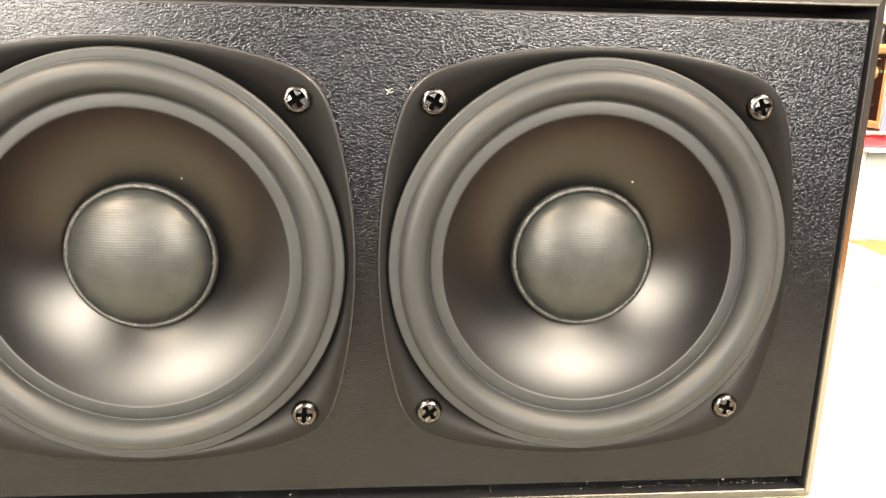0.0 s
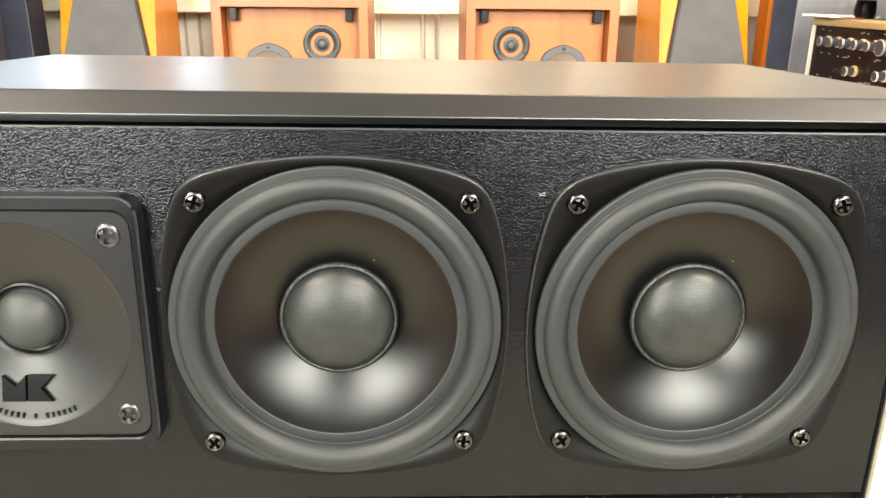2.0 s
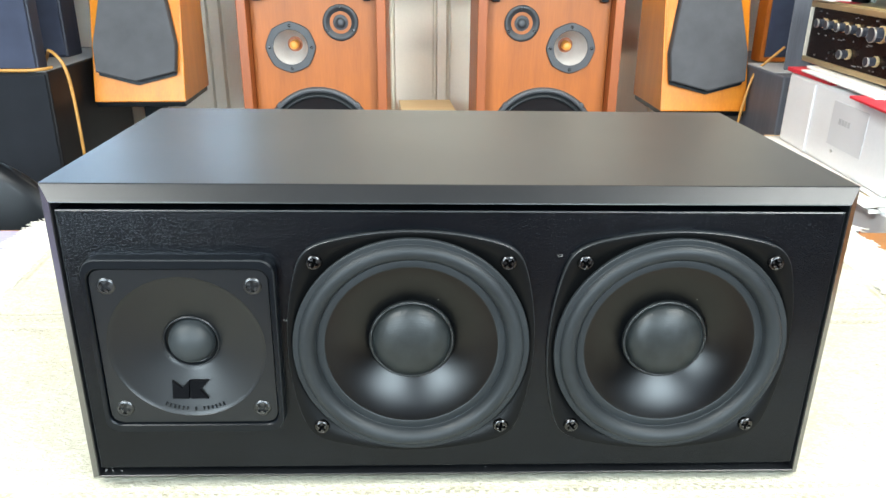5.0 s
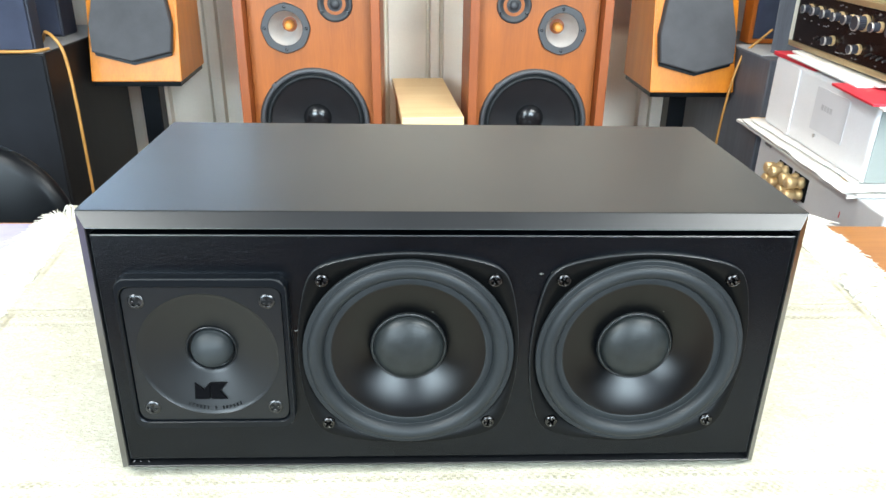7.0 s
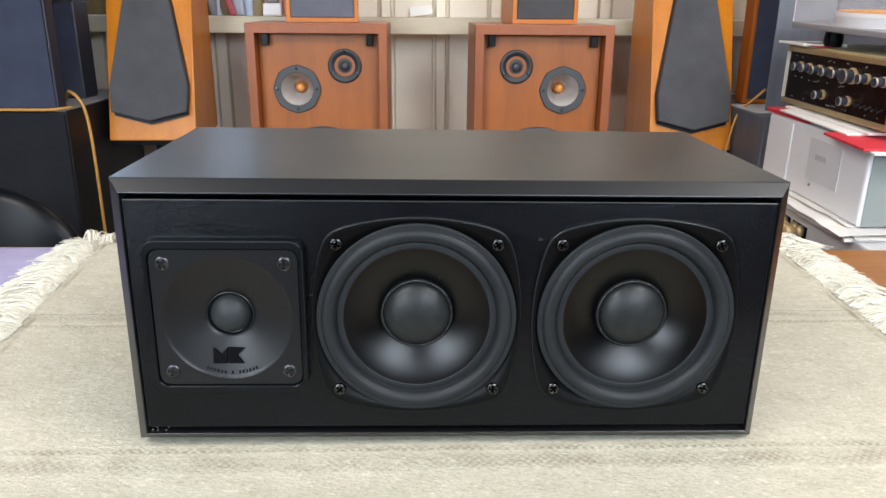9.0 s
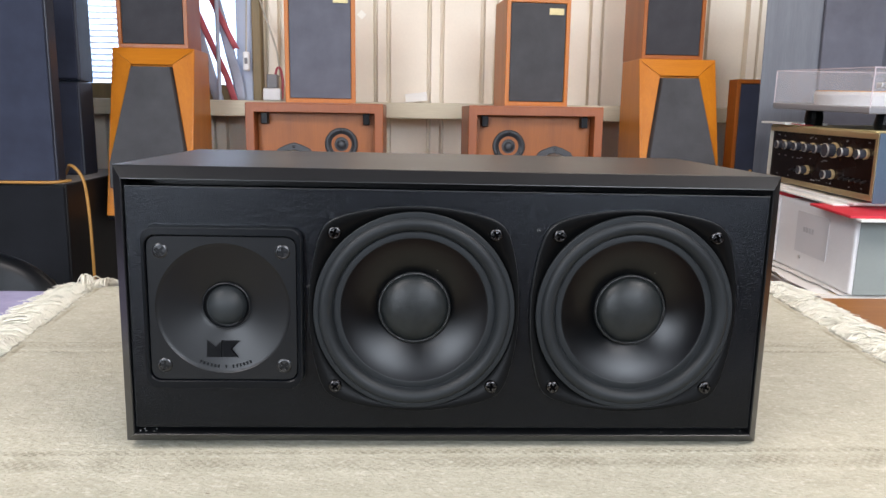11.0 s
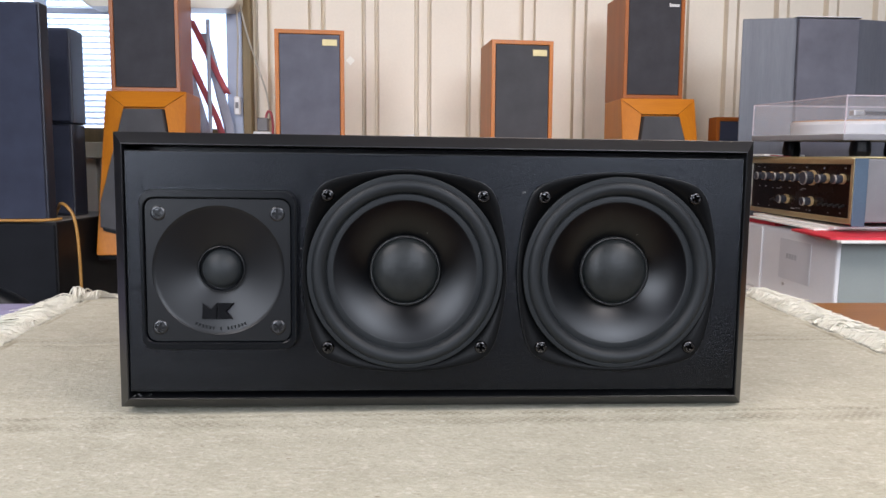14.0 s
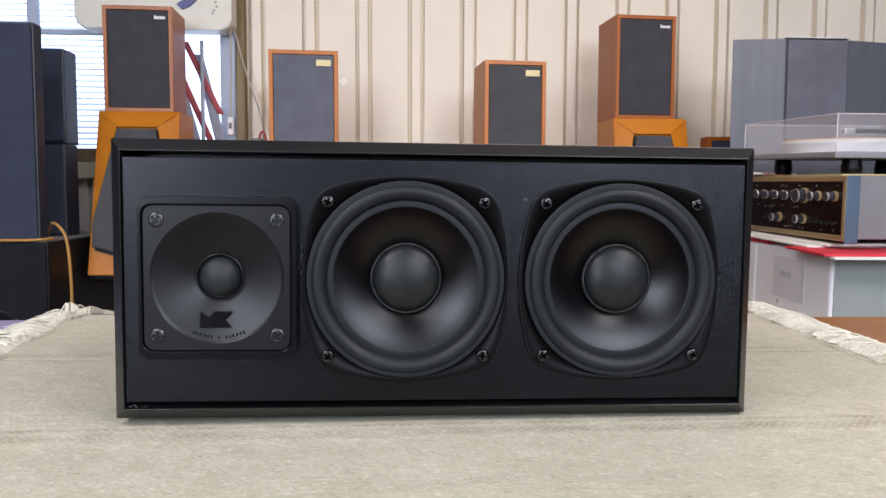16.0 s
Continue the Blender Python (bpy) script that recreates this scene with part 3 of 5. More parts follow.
for i in range(52):
    if slat is None:
        slat = mesh_of("blind_slat", box(WX0 + 0.02, -0.81, -0.009, 0.009, -0.0006, 0.0006), BLIND)
    part("blind_slat", slat, BLIND, win, m=pose(0, Y1 + 0.035, WZ0 + 0.03 + 0.02 * i, 28))
back = setting("backdrop_daylight", box(WX0 - 0.5, WX1 + 0.6, Y1 + 0.5, Y1 + 0.52, WZ0 - 0.5, WZ1 + 0.5), OUTSIDE, "bright overcast daylight")

setting("trim_ledge", box(WX1 - 1.9, X1, 2.05, Y1 - 0.03, 0.968, 1.020, 0.004), SILLWOOD, "old cream painted wooden ledge along the wall")

# housings for the added fill lamps, out of view
for tx, ty, watts, colour, wide, turn in CEILING_FILLS:
    lamp = thing("ceiling_fill", pose(tx, ty, CEILING, 0, 0, turn), "white housing of an unseen, added ceiling fill lamp", "lamp", "ceiling lights")
    part("housing", box(-0.64, 0.64, -wide / 2 - 0.02, wide / 2 + 0.02, -0.06, 0, 0.008), DIFFUSER, lamp)

# ---- table, cloth ----
TZ = 0.7545
TY = 0.490
TABLE_TURN = pose(-0.5, TY, 0) @ pose(0, 0, 0, 0, 0, -1.2) @ pose(0.5, -TY, 0)
table = thing("table", TABLE_TURN, "varnished orange-brown wooden table", "table")
part("tabletop", box(-0.95, 0.95, -0.195, TY, TZ - 0.03, TZ, 0.004), TABLE, table)
part("apron", box(-0.86, 0.86, TY - 0.09, TY - 0.065, TZ - 0.12, TZ - 0.031, 0.002), TABLE, table)
part("apron", box(-0.86, 0.86, -0.150, -0.125, TZ - 0.12, TZ - 0.031, 0.002), TABLE, table)
for sx in (-0.86, 0.86):
    for sy in (-0.105, TY - 0.12):
        part("leg", box(sx - 0.03, sx + 0.03, sy - 0.03, sy + 0.03, 0, TZ - 0.0305, 0.004), TABLE, table)

sheet = bmesh.new()
add_box(sheet, -0.93, -0.33, -0.185, TY - 0.012, TZ + 0.0002, TZ + 0.0022, 0.0008, 1)
tagged(part("table_mat", sheet, LAVENDER, None, m=TABLE_TURN), "glossy lavender vinyl mat on the wooden table", "table mat")


def hem_left(y):
    return -0.427 + (0.5 - y) * 0.10


def hem_right(y):
    return 0.463 - (0.48 - y) * 0.08


CLOTH_Z = 0.7614


def cloth_mesh():
    bm = bmesh.new()
    nx, ny = 150, 130
    ya, yb = -0.155, TY - 0.004
    top, low = [], []
    for j in range(ny + 1):
        rt, rl = [], []
        for i in range(nx + 1):
            u = i / nx
            y = ya + (yb - 0.010 * u - ya) * j / ny
            x = hem_left(y) * (1 - u) + hem_right(y) * u
            v = Vector((x, y, 0))
            edge = min(u, 1 - u) * 0.9
            z = CLOTH_Z + 0.0009 * noise.noise(v * 9) + 0.0007 * noise.noise(v * 40) + 0.0004 * noise.noise(Vector((x * 60, y * 240, 3)))
            flat = max(abs(x - 0.01) - 0.225, abs(y - 0.11) - 0.115, 0.0)
            z = CLOTH_Z + (z - CLOTH_Z) * min(1.0, flat * 40)
            z -= 0.0018 * max(0, 1 - edge / 0.006)
            for seam in (x + 0.1 * y + 0.364, x - 0.08 * y - 0.411):
                z -= 0.0010 * math.exp(-(seam / 0.0022) ** 2) - 0.0006 * math.exp(-((abs(seam) - 0.006) / 0.003) ** 2)
            for yc, h in ((-0.022, 0.0010), (-0.012, 0.0008), (0.0, 0.0010), (0.225, 0.0008), (0.24, 0.0008)):
                z += h * 0.6 * math.exp(-((y - yc) / 0.003) ** 2)
            rt.append(bm.verts.new((x, y, z)))
            if i in (0, nx) or j in (0, ny):
                rl.append(bm.verts.new((x, y, TZ + 0.0025)))
            else:
                rl.append(None)
        top.append(rt), low.append(rl)
    for j in range(ny):
        for i in range(nx):
            bm.faces.new((top[j][i], top[j][i + 1], top[j + 1][i + 1], top[j + 1][i]))
    for j in range(ny):
        for i in (0, nx):
            bm.faces.new((top[j][i], top[j + 1][i], low[j + 1][i], low[j][i]))
    for i in range(nx):
        for j in (0, ny):
            bm.faces.new((top[j][i], top[j][i + 1], low[j][i + 1], low[j][i]))
    return bm


cloth = thing("tablecloth", pose(0, 0, 0), "undyed hand-woven cotton cloth with frayed fringe on the table", "tablecloth")
part("weave", cloth_mesh(), CANVAS, cloth, smooth=True)


def tassel_mesh(seed, length):
    """A knot of loose cotton strands that lies outwards along -x from the hem."""
    rnd = random.Random(seed)
    bm = bmesh.new()
    bend = rnd.gauss(0, 0.010)
    for k in range(90):
        y0 = rnd.uniform(-0.006, 0.006)
        z0 = rnd.uniform(0.0, 0.0045)
        ln = length * rnd.uniform(0.45, 1.08)
        dy = bend + rnd.gauss(0, 0.0075)
        lift = rnd.uniform(0.0004, 0.0085)
        r = rnd.uniform(0.00042, 0.00080)
        ph, wav = rnd.uniform(0, 6), rnd.uniform(0.0006, 0.0020)
        rings = []
        steps = 6
        for q in range(steps + 1):
            t = q / steps
            x = 0.006 - ln * t + 0.001 * math.sin(11 * t + ph)
            y = y0 * (1 - 0.35 * math.sin(math.pi * t)) + dy * t * t + wav * math.sin(8 * t + ph) * t
            z = z0 * (1 - t) + lift * math.sin(math.pi * min(1, t * 1.05)) * (1 - 0.4 * t) + 0.5 * wav * (1 + math.sin(10 * t + 2 * ph)) * t
            z = max(z, 0.0006)
            rr = r * (1 - 0.3 * t)
            rings.append([(x, y + rr * math.cos(a), z + rr * math.sin(a)) for a in (0.5, 2.6, 4.7)])
        add_loft(bm, rings, False, False)
    return mesh_of("tassel", bm, YARN, True)


TASSELS = [tassel_mesh(i, 0.058) for i in range(7)]
rnd = random.Random(5)
for side in (0, 1):
    y = -0.148
    while y < TY - 0.008:
        x = hem_left(y) if side == 0 else hem_right(y)
        turn = rnd.gauss(0, 18) + (0 if side == 0 else 180)
        s = rnd.uniform(0.8, 1.15)
        ob = part("tassel", TASSELS[rnd.randrange(7)], YARN, cloth, m=pose(x, y, TZ + 0.0030, 0, 0, turn) @ Matrix.Diagonal((s, 1.1, s * rnd.uniform(0.8, 1.3), 1)))
        y += rnd.uniform(0.0035, 0.0075)
# matted lower layer of the fringe, ragged along its outer edge
for side, hem in ((-1, hem_left), (1, hem_right)):
    mat_bm = bmesh.new()
    rows_up, rows_low = [], []
    count = 300
    for j in range(count + 1):
        y = -0.150 + (TY - 0.006 + 0.150) * j / count
        reach = 0.040 + 0.010 * noise.noise(Vector((y * 55, side, 0))) + 0.010 * noise.noise(Vector((y * 330, side, 4)))
        up, low = [], []
        for q in range(7):
            t = q / 6
            x = hem(y) + side * (reach * t - 0.004)
            z = TZ + 0.0062 - 0.0036 * t + 0.0030 * math.sin(math.pi * t) * (0.5 + noise.noise(Vector((y * 120, 9 * t, side)))) + 0.0008 * noise.noise(Vector((y * 500, 6 * t, side)))
            up.append(mat_bm.verts.new((x, y, max(z, TZ + 0.0028))))
            low.append(mat_bm.verts.new((x, y, TZ + 0.0024)))
        rows_up.append(up), rows_low.append(low)
    for j in range(count):
        for q in range(6):
            mat_bm.faces.new((rows_up[j][q], rows_up[j][q + 1], rows_up[j + 1][q + 1], rows_up[j + 1][q]))
        for q in (0, 6):
            mat_bm.faces.new((rows_up[j][q], rows_up[j + 1][q], rows_low[j + 1][q], rows_low[j][q]))
    bmesh.ops.recalc_face_normals(mat_bm, faces=mat_bm.faces[:])
    part("fringe_mat", mat_bm, YARN, cloth, "matted cotton fringe", smooth=True)
# tufts that stand up at the far corners
for x, y, turn, rise in ((hem_left(TY - 0.010), TY - 0.012, -48, 2.1), (hem_left(TY - 0.020) + 0.012, TY - 0.010, -75, 1.6), (hem_left(TY - 0.05), TY - 0.045, -25, 1.7), (hem_right(TY - 0.010), TY - 0.012, 225, 1.7), (hem_right(TY - 0.04), TY - 0.035, 200, 1.5)):
    part("tassel", TASSELS[rnd.randrange(7)], YARN, cloth, m=pose(x, y, TZ + 0.0030, 0, 0, turn) @ Matrix.Diagonal((0.75, 1.5, rise, 1)))


# ---- the speaker on the table ----
def frame_outline(n=192):
    """A four-cornered driver frame with bulging sides, as (x, z) by angle."""
    out = []
    bulge, big = 0.0688, 0.172
    for i in range(n):
        a = 2 * math.pi * i / n
        d = Vector((math.cos(a), math.sin(a)))
        best = 0.0
        if abs(d.x) > abs(d.y):
            q = Vector(((bulge - big) * math.copysign(1, d.x), 0))
        else:
            q = Vector((0, (bulge - big) * math.copysign(1, d.y)))
        best = d.dot(q) + math.sqrt(max(0, d.dot(q) ** 2 - q.length_squared + big * big))
        out.append(best)
    # ease the joints between sides and lobes
    for _ in range(12):
        out = [(out[i - 1] + 2 * out[i] + out[(i + 1) % n]) / 4 for i in range(n)]
    return [(out[i] * math.cos(2 * math.pi * i / n), out[i] * math.sin(2 * math.pi * i / n)) for i in range(n)]


def screw_mesh(r, h, mats, dull=False):
    """A pan-head screw with a cross recess, facing -y."""
    bm = bmesh.new()
    prof = [(r, 0.001), (r, -h * 0.30), (r * 0.95, -h * 0.62), (r * 0.84, -h * 0.86), (r * 0.66, -h), (r * 0.64, -h * 0.98), (r * 0.62, -h * 0.35), (0, -h * 0.30)]
    add_lathe(bm, prof, 24)
    for f in bm.faces:
        c = f.calc_center_median()
        f.material_index = 1 if math.hypot(c.x, c.z) < r * 0.635 else 0
    # four lands between the arms of the cross
    w = r * 0.19
    q = r * 0.60
    for k in range(4):
        arc = [(w, w)] + [(q * math.cos(t), q * math.sin(t)) for t in (math.asin(w / q), 0.55, 0.785, 1.02, math.acos(w / q))]
        m = pose(0, 0, 0, 0, 90 * k + 20, 0)
        lo = [m @ Vector((x * 0.98 + 0.02 * q, -h * 0.3, z * 0.98 + 0.02 * q)) for x, z in arc]
        hi = [m @ Vector((x, -h * (1.08 if j == 0 else 1.0), z)) for j, (x, z) in enumerate(arc)]
        add_loft(bm, [lo, hi])
    return mesh_of("screw", bm, mats, False)


SCREW_MESH = screw_mesh(0.0044, 0.0026, [SCREW, SLOT_SHADE])
SCREW_FLAT = screw_mesh(0.0050, 0.0016, [SCREW_DULL, SLOT_SHADE])
for me in (SCREW_MESH, SCREW_FLAT):
    for p in me.polygons:
        p.use_smooth = len(p.vertices) == 4 and p.material_index == 0

speaker = thing("centre_speaker", pose(0.0105, 0, 0.7645, 0, 0.42, 0), "black two-way centre speaker with two woofers on the cloth", "speaker")
BW, BH, BD = 0.4345, 0.1865, 0.2155


def rect(inset, y, dz=0.0):
    return [(-BW / 2 + inset, y, inset + dz), (BW / 2 - inset, y, inset + dz), (BW / 2 - inset, y, BH - inset + dz), (-BW / 2 + inset, y, BH - inset + dz)]


shell = bmesh.new()
add_loft(shell, [rect(0.002, BD), rect(0, BD - 0.002), rect(0, 0.0115), rect(0.0004, 0.0108), rect(0.0076, 0.0030), rect(0.0080, 0.0029), rect(0.0083, 0.0032), rect(0.0086, 0.034)])
part("cabinet_shell", shell, SHELL, speaker, "satin black cabinet with mitred front edges")
front = holed(-BW / 2 + 0.0092, BW / 2 - 0.0092, 0.0128, 0.1742, 0.004, 0.0155, [(-0.0240, 0.0952, 0.0640), (0.1212, 0.0952, 0.0640), (-0.1470, 0.0960, 0.0450)], 0.0006)
front.normal_update()
for f in front.faces:
    f.material_index = 1 if 0.3 < abs(f.normal.y) < 0.95 else 0
part("baffle", mesh_of("baffle", front, [BAFFLE, EDGE_LIT]), BAFFLE, speaker, "pebbled black front panel")
for sx in (-0.17, 0.17):
    for y in (0.035, 0.185):
        part("foot", add_lathe(bmesh.new(), [(0.0, -0.004), (0.010, -0.004), (0.011, -0.002), (0.011, 0.0004), (0, 0.0004)], 20), RUBBER, speaker, m=pose(sx, y, -0.0001, 90))


def woofer(cx, lint):
    zc = 0.0952
    hole = 0.0652
    out = frame_outline()
    n = len(out)
    ring = [(hole * math.cos(2 * math.pi * i / n), hole * math.sin(2 * math.pi * i / n)) for i in range(n)]
    bm = bmesh.new()
    sh = lambda s, y: [(x * s, y, z * s) for x, z in out]
    add_loft(bm, [sh(1, 0.0042), sh(1, 0.0026), sh(0.9975, 0.0015), sh(0.9935, 0.0010), sh(0.991, 0.00095), sh(0.98, 0.00095), [(x, 0.0010, z) for x, z in ring], [(x, 0.006, z) for x, z in ring]], False, False)
    bm.normal_update()
    for f in bm.faces:
        c = f.calc_center_median()
        f.material_index = 1 if 0.0010 < c.y < 0.0026 and math.hypot(c.x, c.z) > 0.0665 else 0
    w = part("woofer", mesh_of("woofer", bm, [FRAMEPLATE, EDGE_LIT], True), FRAMEPLATE, speaker, "black woofer with rubber surround and four screws", pose(cx, 0, zc), True)
    # rubber surround: glued flange, half roll, inner flat
    prof = [(0.0650, 0.004), (0.0657, -0.0006), (0.0656, -0.0014), (0.0651, -0.0018), (0.0649, -0.0018), (0.0630, -0.0018), (0.0628, -0.0018), (0.0626, -0.0016)]
    for i in range(1, 21):
        a = math.pi * i / 20
        prof.append((0.0577 + 0.0047 * math.cos(a), -0.0016 - 0.0044 * math.sin(a) + 0.0018 * i / 20))
    prof += [(0.0528, 0.0008), (0.0526, 0.0009), (0.0523, 0.0006), (0.0521, 0.0005), (0.0488, 0.0007), (0.0485, 0.0007), (0.0478, 0.0014)]
    part("surround", lathe(prof, 160), RUBBER, w, "grey-black rubber surround", smooth=True)
    prof = []
    for i in range(21):
        t = i / 20
        r = 0.0482 + (0.0230 - 0.0482) * t
        prof.append((r, 0.0010 + 0.0105 * (0.50 * t + 0.50 * t * t)))
    part("cone", lathe(prof, 160), CONE, w, "smooth black cone", smooth=True)
    prof = [(0.0222, 0.0088)]
    for i in range(1, 15):
        a = i / 14
        r = 0.0222 * math.cos(a * math.pi / 2)
        prof.append((r if i < 14 else 0.0, 0.0088 - 0.0090 * math.sin(a * math.pi / 2)))
    cap = part("dust_cap", lathe(prof, 96), DOME, w, "dark coated fabric dust cap", smooth=True)
    part("rim", lathe([(0.0243, 0.0124), (0.0243, 0.0098), (0.0240, 0.0088), (0.0234, 0.0084), (0.0228, 0.0085), (0.0222, 0.0090), (0.0218, 0.0096)], 96), CAPRIM, cap, "rough glued rim", smooth=True)
    for k, (sx, sz) in enumerate(((-1, 1), (1, 1), (1, -1), (-1, -1))):
        part("screw", SCREW_MESH, SCREW, w, m=pose(sx * 0.0518, 0.0012, sz * 0.0514, 0, 37 * k + 11 * lint, 0))
    return w


wa = woofer(-0.0240, 0)
wb = woofer(0.1212, 1)


def tweeter(cx):
    zc = 0.0960
    nn = 8
    o = rounded(0.1006, 0.1060, 0.008, nn)
    i1 = rounded(0.0950, 0.0958, 0.007, nn)
    bm = bmesh.new()
    L = lambda pts, y, s=1.0: [(x * s, y, z * s) for x, z in pts]
    add_loft(bm, [L(o, 0.0042, 1.006), L(o, -0.0022), L(o, -0.0034, 0.992), L(i1, -0.0036, 1.012), L(i1, -0.0030), L(i1, 0.003)], False, False)
    bm.normal_update()
    for f in bm.faces:
        c = f.calc_center_median()
        f.material_index = 1 if -0.0034 < c.y < -0.0022 and max(abs(c.x), abs(c.z)) > 0.0492 else 0
    tw = part("tweeter", mesh_of("tweeter", bm, [PLASTIC, EDGE_LIT]), PLASTIC, speaker, "square black tweeter in a raised bezel", pose(cx, 0, zc))
    # plate with a shallow round waveguide
    def by_angle(a, w, h, r):
        """Where a ray at angle a leaves a rounded rectangle."""
        lo, hi = 0.0, w
        for _ in range(40):
            d = (lo + hi) / 2
            qx, qz = abs(d * math.cos(a)) - w / 2 + r, abs(d * math.sin(a)) - h / 2 + r
            inside = math.hypot(max(qx, 0), max(qz, 0)) + min(max(qx, qz), 0) - r
            lo, hi = (d, hi) if inside < 0 else (lo, d)
        return (lo * math.cos(a), lo * math.sin(a))

    angs = [math.tau * k / 144 for k in range(144)]
    pl = [by_angle(a, 0.0942, 0.0950, 0.0066) for a in angs]
    bm = bmesh.new()
    circ = lambda r, y: [(r * math.cos(a), y, r * math.sin(a)) for a in angs]
    loops = [L(pl, 0.004), L(pl, -0.0012), L(pl, -0.0018, 0.992), circ(0.0430, -0.0018)]
    add_loft(bm, loops, False, False)
    part("faceplate", bm, PLATE, tw)
    prof = [(0.0430, -0.0018), (0.0429, -0.0017)]
    for k in range(0, 13):
        t = k / 12
        prof.append((0.0427 - 0.0269 * t, -0.0015 + 0.0082 * (0.9 * t + 0.1 * t * t)))
    prof += [(0.0152, 0.0072), (0.0146, 0.0086), (0.0128, 0.0088)]
    part("waveguide", lathe(prof, 144), GUIDE, tw, "smooth shallow waveguide", smooth=True)
    prof = [(0.0131, 0.0090), (0.0127, 0.0070)]
    for k in range(0, 13):
        a = k / 12
        prof.append((0.0125 * math.cos(a * math.pi / 2) if k < 12 else 0.0, 0.0068 - 0.0086 * math.sin(a * math.pi / 2)))
    part("dome_ring", lathe([(0.0157, 0.0068), (0.0152, 0.0060), (0.0147, 0.0062), (0.0143, 0.0086)], 96), PLATE, tw, "thin satin ring", smooth=True)
    part("dome", lathe(prof, 64), SOFTDOME, tw, "dark grey soft dome", smooth=True)
    for k, (sx, sz) in enumerate(((-1, 1), (1, 1), (1, -1), (-1, -1))):
        part("screw", SCREW_FLAT, SCREW_DULL, tw, m=pose(sx * 0.0384, -0.0012, sz * 0.0378, 0, 50 * k + 20, 0))
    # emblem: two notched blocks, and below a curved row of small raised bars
    tilt = pose(-0.0015, 0.0012, -0.0275, -14)
    blocks = bmesh.new()
    for pts in ([(-0.0102, -0.0053), (-0.0010, -0.0053), (-0.0010, 0.0053), (-0.0050, 0.0008), (-0.0102, 0.0053)],
                [(0.0, -0.0053), (0.0098, -0.0053), (0.0050, 0.0), (0.0098, 0.0053), (0.0, 0.0053)]):
        add_loft(blocks, [[(x, 0.002, z) for x, z in pts], [(x, -0.0007, z) for x, z in pts]])
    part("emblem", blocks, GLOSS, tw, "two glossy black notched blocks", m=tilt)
    bars = bmesh.new()
    marks = random.Random(3)
    for k in range(15):
        if k in (6, 8):
            continue
        a = radians(-90 + (k - 7) * 3.45)
        r = 0.0392
        w = marks.uniform(0.0006, 0.0009)
        m = pose(r * math.cos(a) + 0.0005, -0.0010, r * math.sin(a) + 0.0003, 0, -math.degrees(a) - 90, 0)
        bmesh.ops.create_cube(bars, size=1, matrix=m @ Matrix.LocRotScale((0, 0, 0), None, (w * 0.75, 0.0009, 0.0021)))
    tagged(part("raised_bars", bars, PLASTIC, tw, "curved row of small raised bars"), kind="stuff")


tweeter(-0.1470)

# lint and dust that clings to the speaker
lint = bmesh.new()
rl = random.Random(9)
for cx, cz, spread, count in ((0.0650, 0.1495, 0.0035, 9), (-0.0925, 0.1120, 0.002, 3), (-0.0905, 0.0890, 0.002, 3), (0.1215, 0.1640, 0.003, 2)):
    for _ in range(count):
        p = Vector((cx + rl.gauss(0, spread), 0.0036, cz + rl.gauss(0, spread * 0.6)))
        a = rl.uniform(0, math.tau)
        rings = []
        for s in range(6):
            q = p + Vector((math.cos(a), 0, math.sin(a))) * 0.0005 * s
            a += rl.gauss(0, 0.5)
            rings.append([(q.x + 0.00005 * math.cos(b), q.y - 0.0002 * math.sin(s), q.z + 0.00005 * math.sin(b)) for b in (0, 2.1, 4.2)])
        add_loft(lint, rings)
tagged(part("lint", lint, LINT, speaker, "pale lint fibres"), kind="stuff")
crumbs = bmesh.new()
for _ in range(150):
    x = rl.uniform(0.0, 0.205) if rl.random() < 0.5 else rl.uniform(0.12, 0.206)
    r = rl.uniform(0.00006, 0.00022) * (1.8 if rl.random() < 0.06 else 1)
    bmesh.ops.create_icosphere(crumbs, subdivisions=1, radius=r, matrix=Matrix.LocRotScale((x, rl.uniform(0.006, 0.013), 0.0090), None, (1.4, 1, 0.6)))
for _ in range(9):
    bmesh.ops.create_icosphere(crumbs, subdivisions=1, radius=rl.uniform(0.0002, 0.0006), matrix=Matrix.LocRotScale((rl.uniform(-0.207, -0.193), rl.uniform(0.006, 0.012), 0.0091), None, (1.5, 1, 0.8)))
tagged(part("crumbs", crumbs, DUST, speaker, "grey crumbs in the lower groove"), kind="stuff")


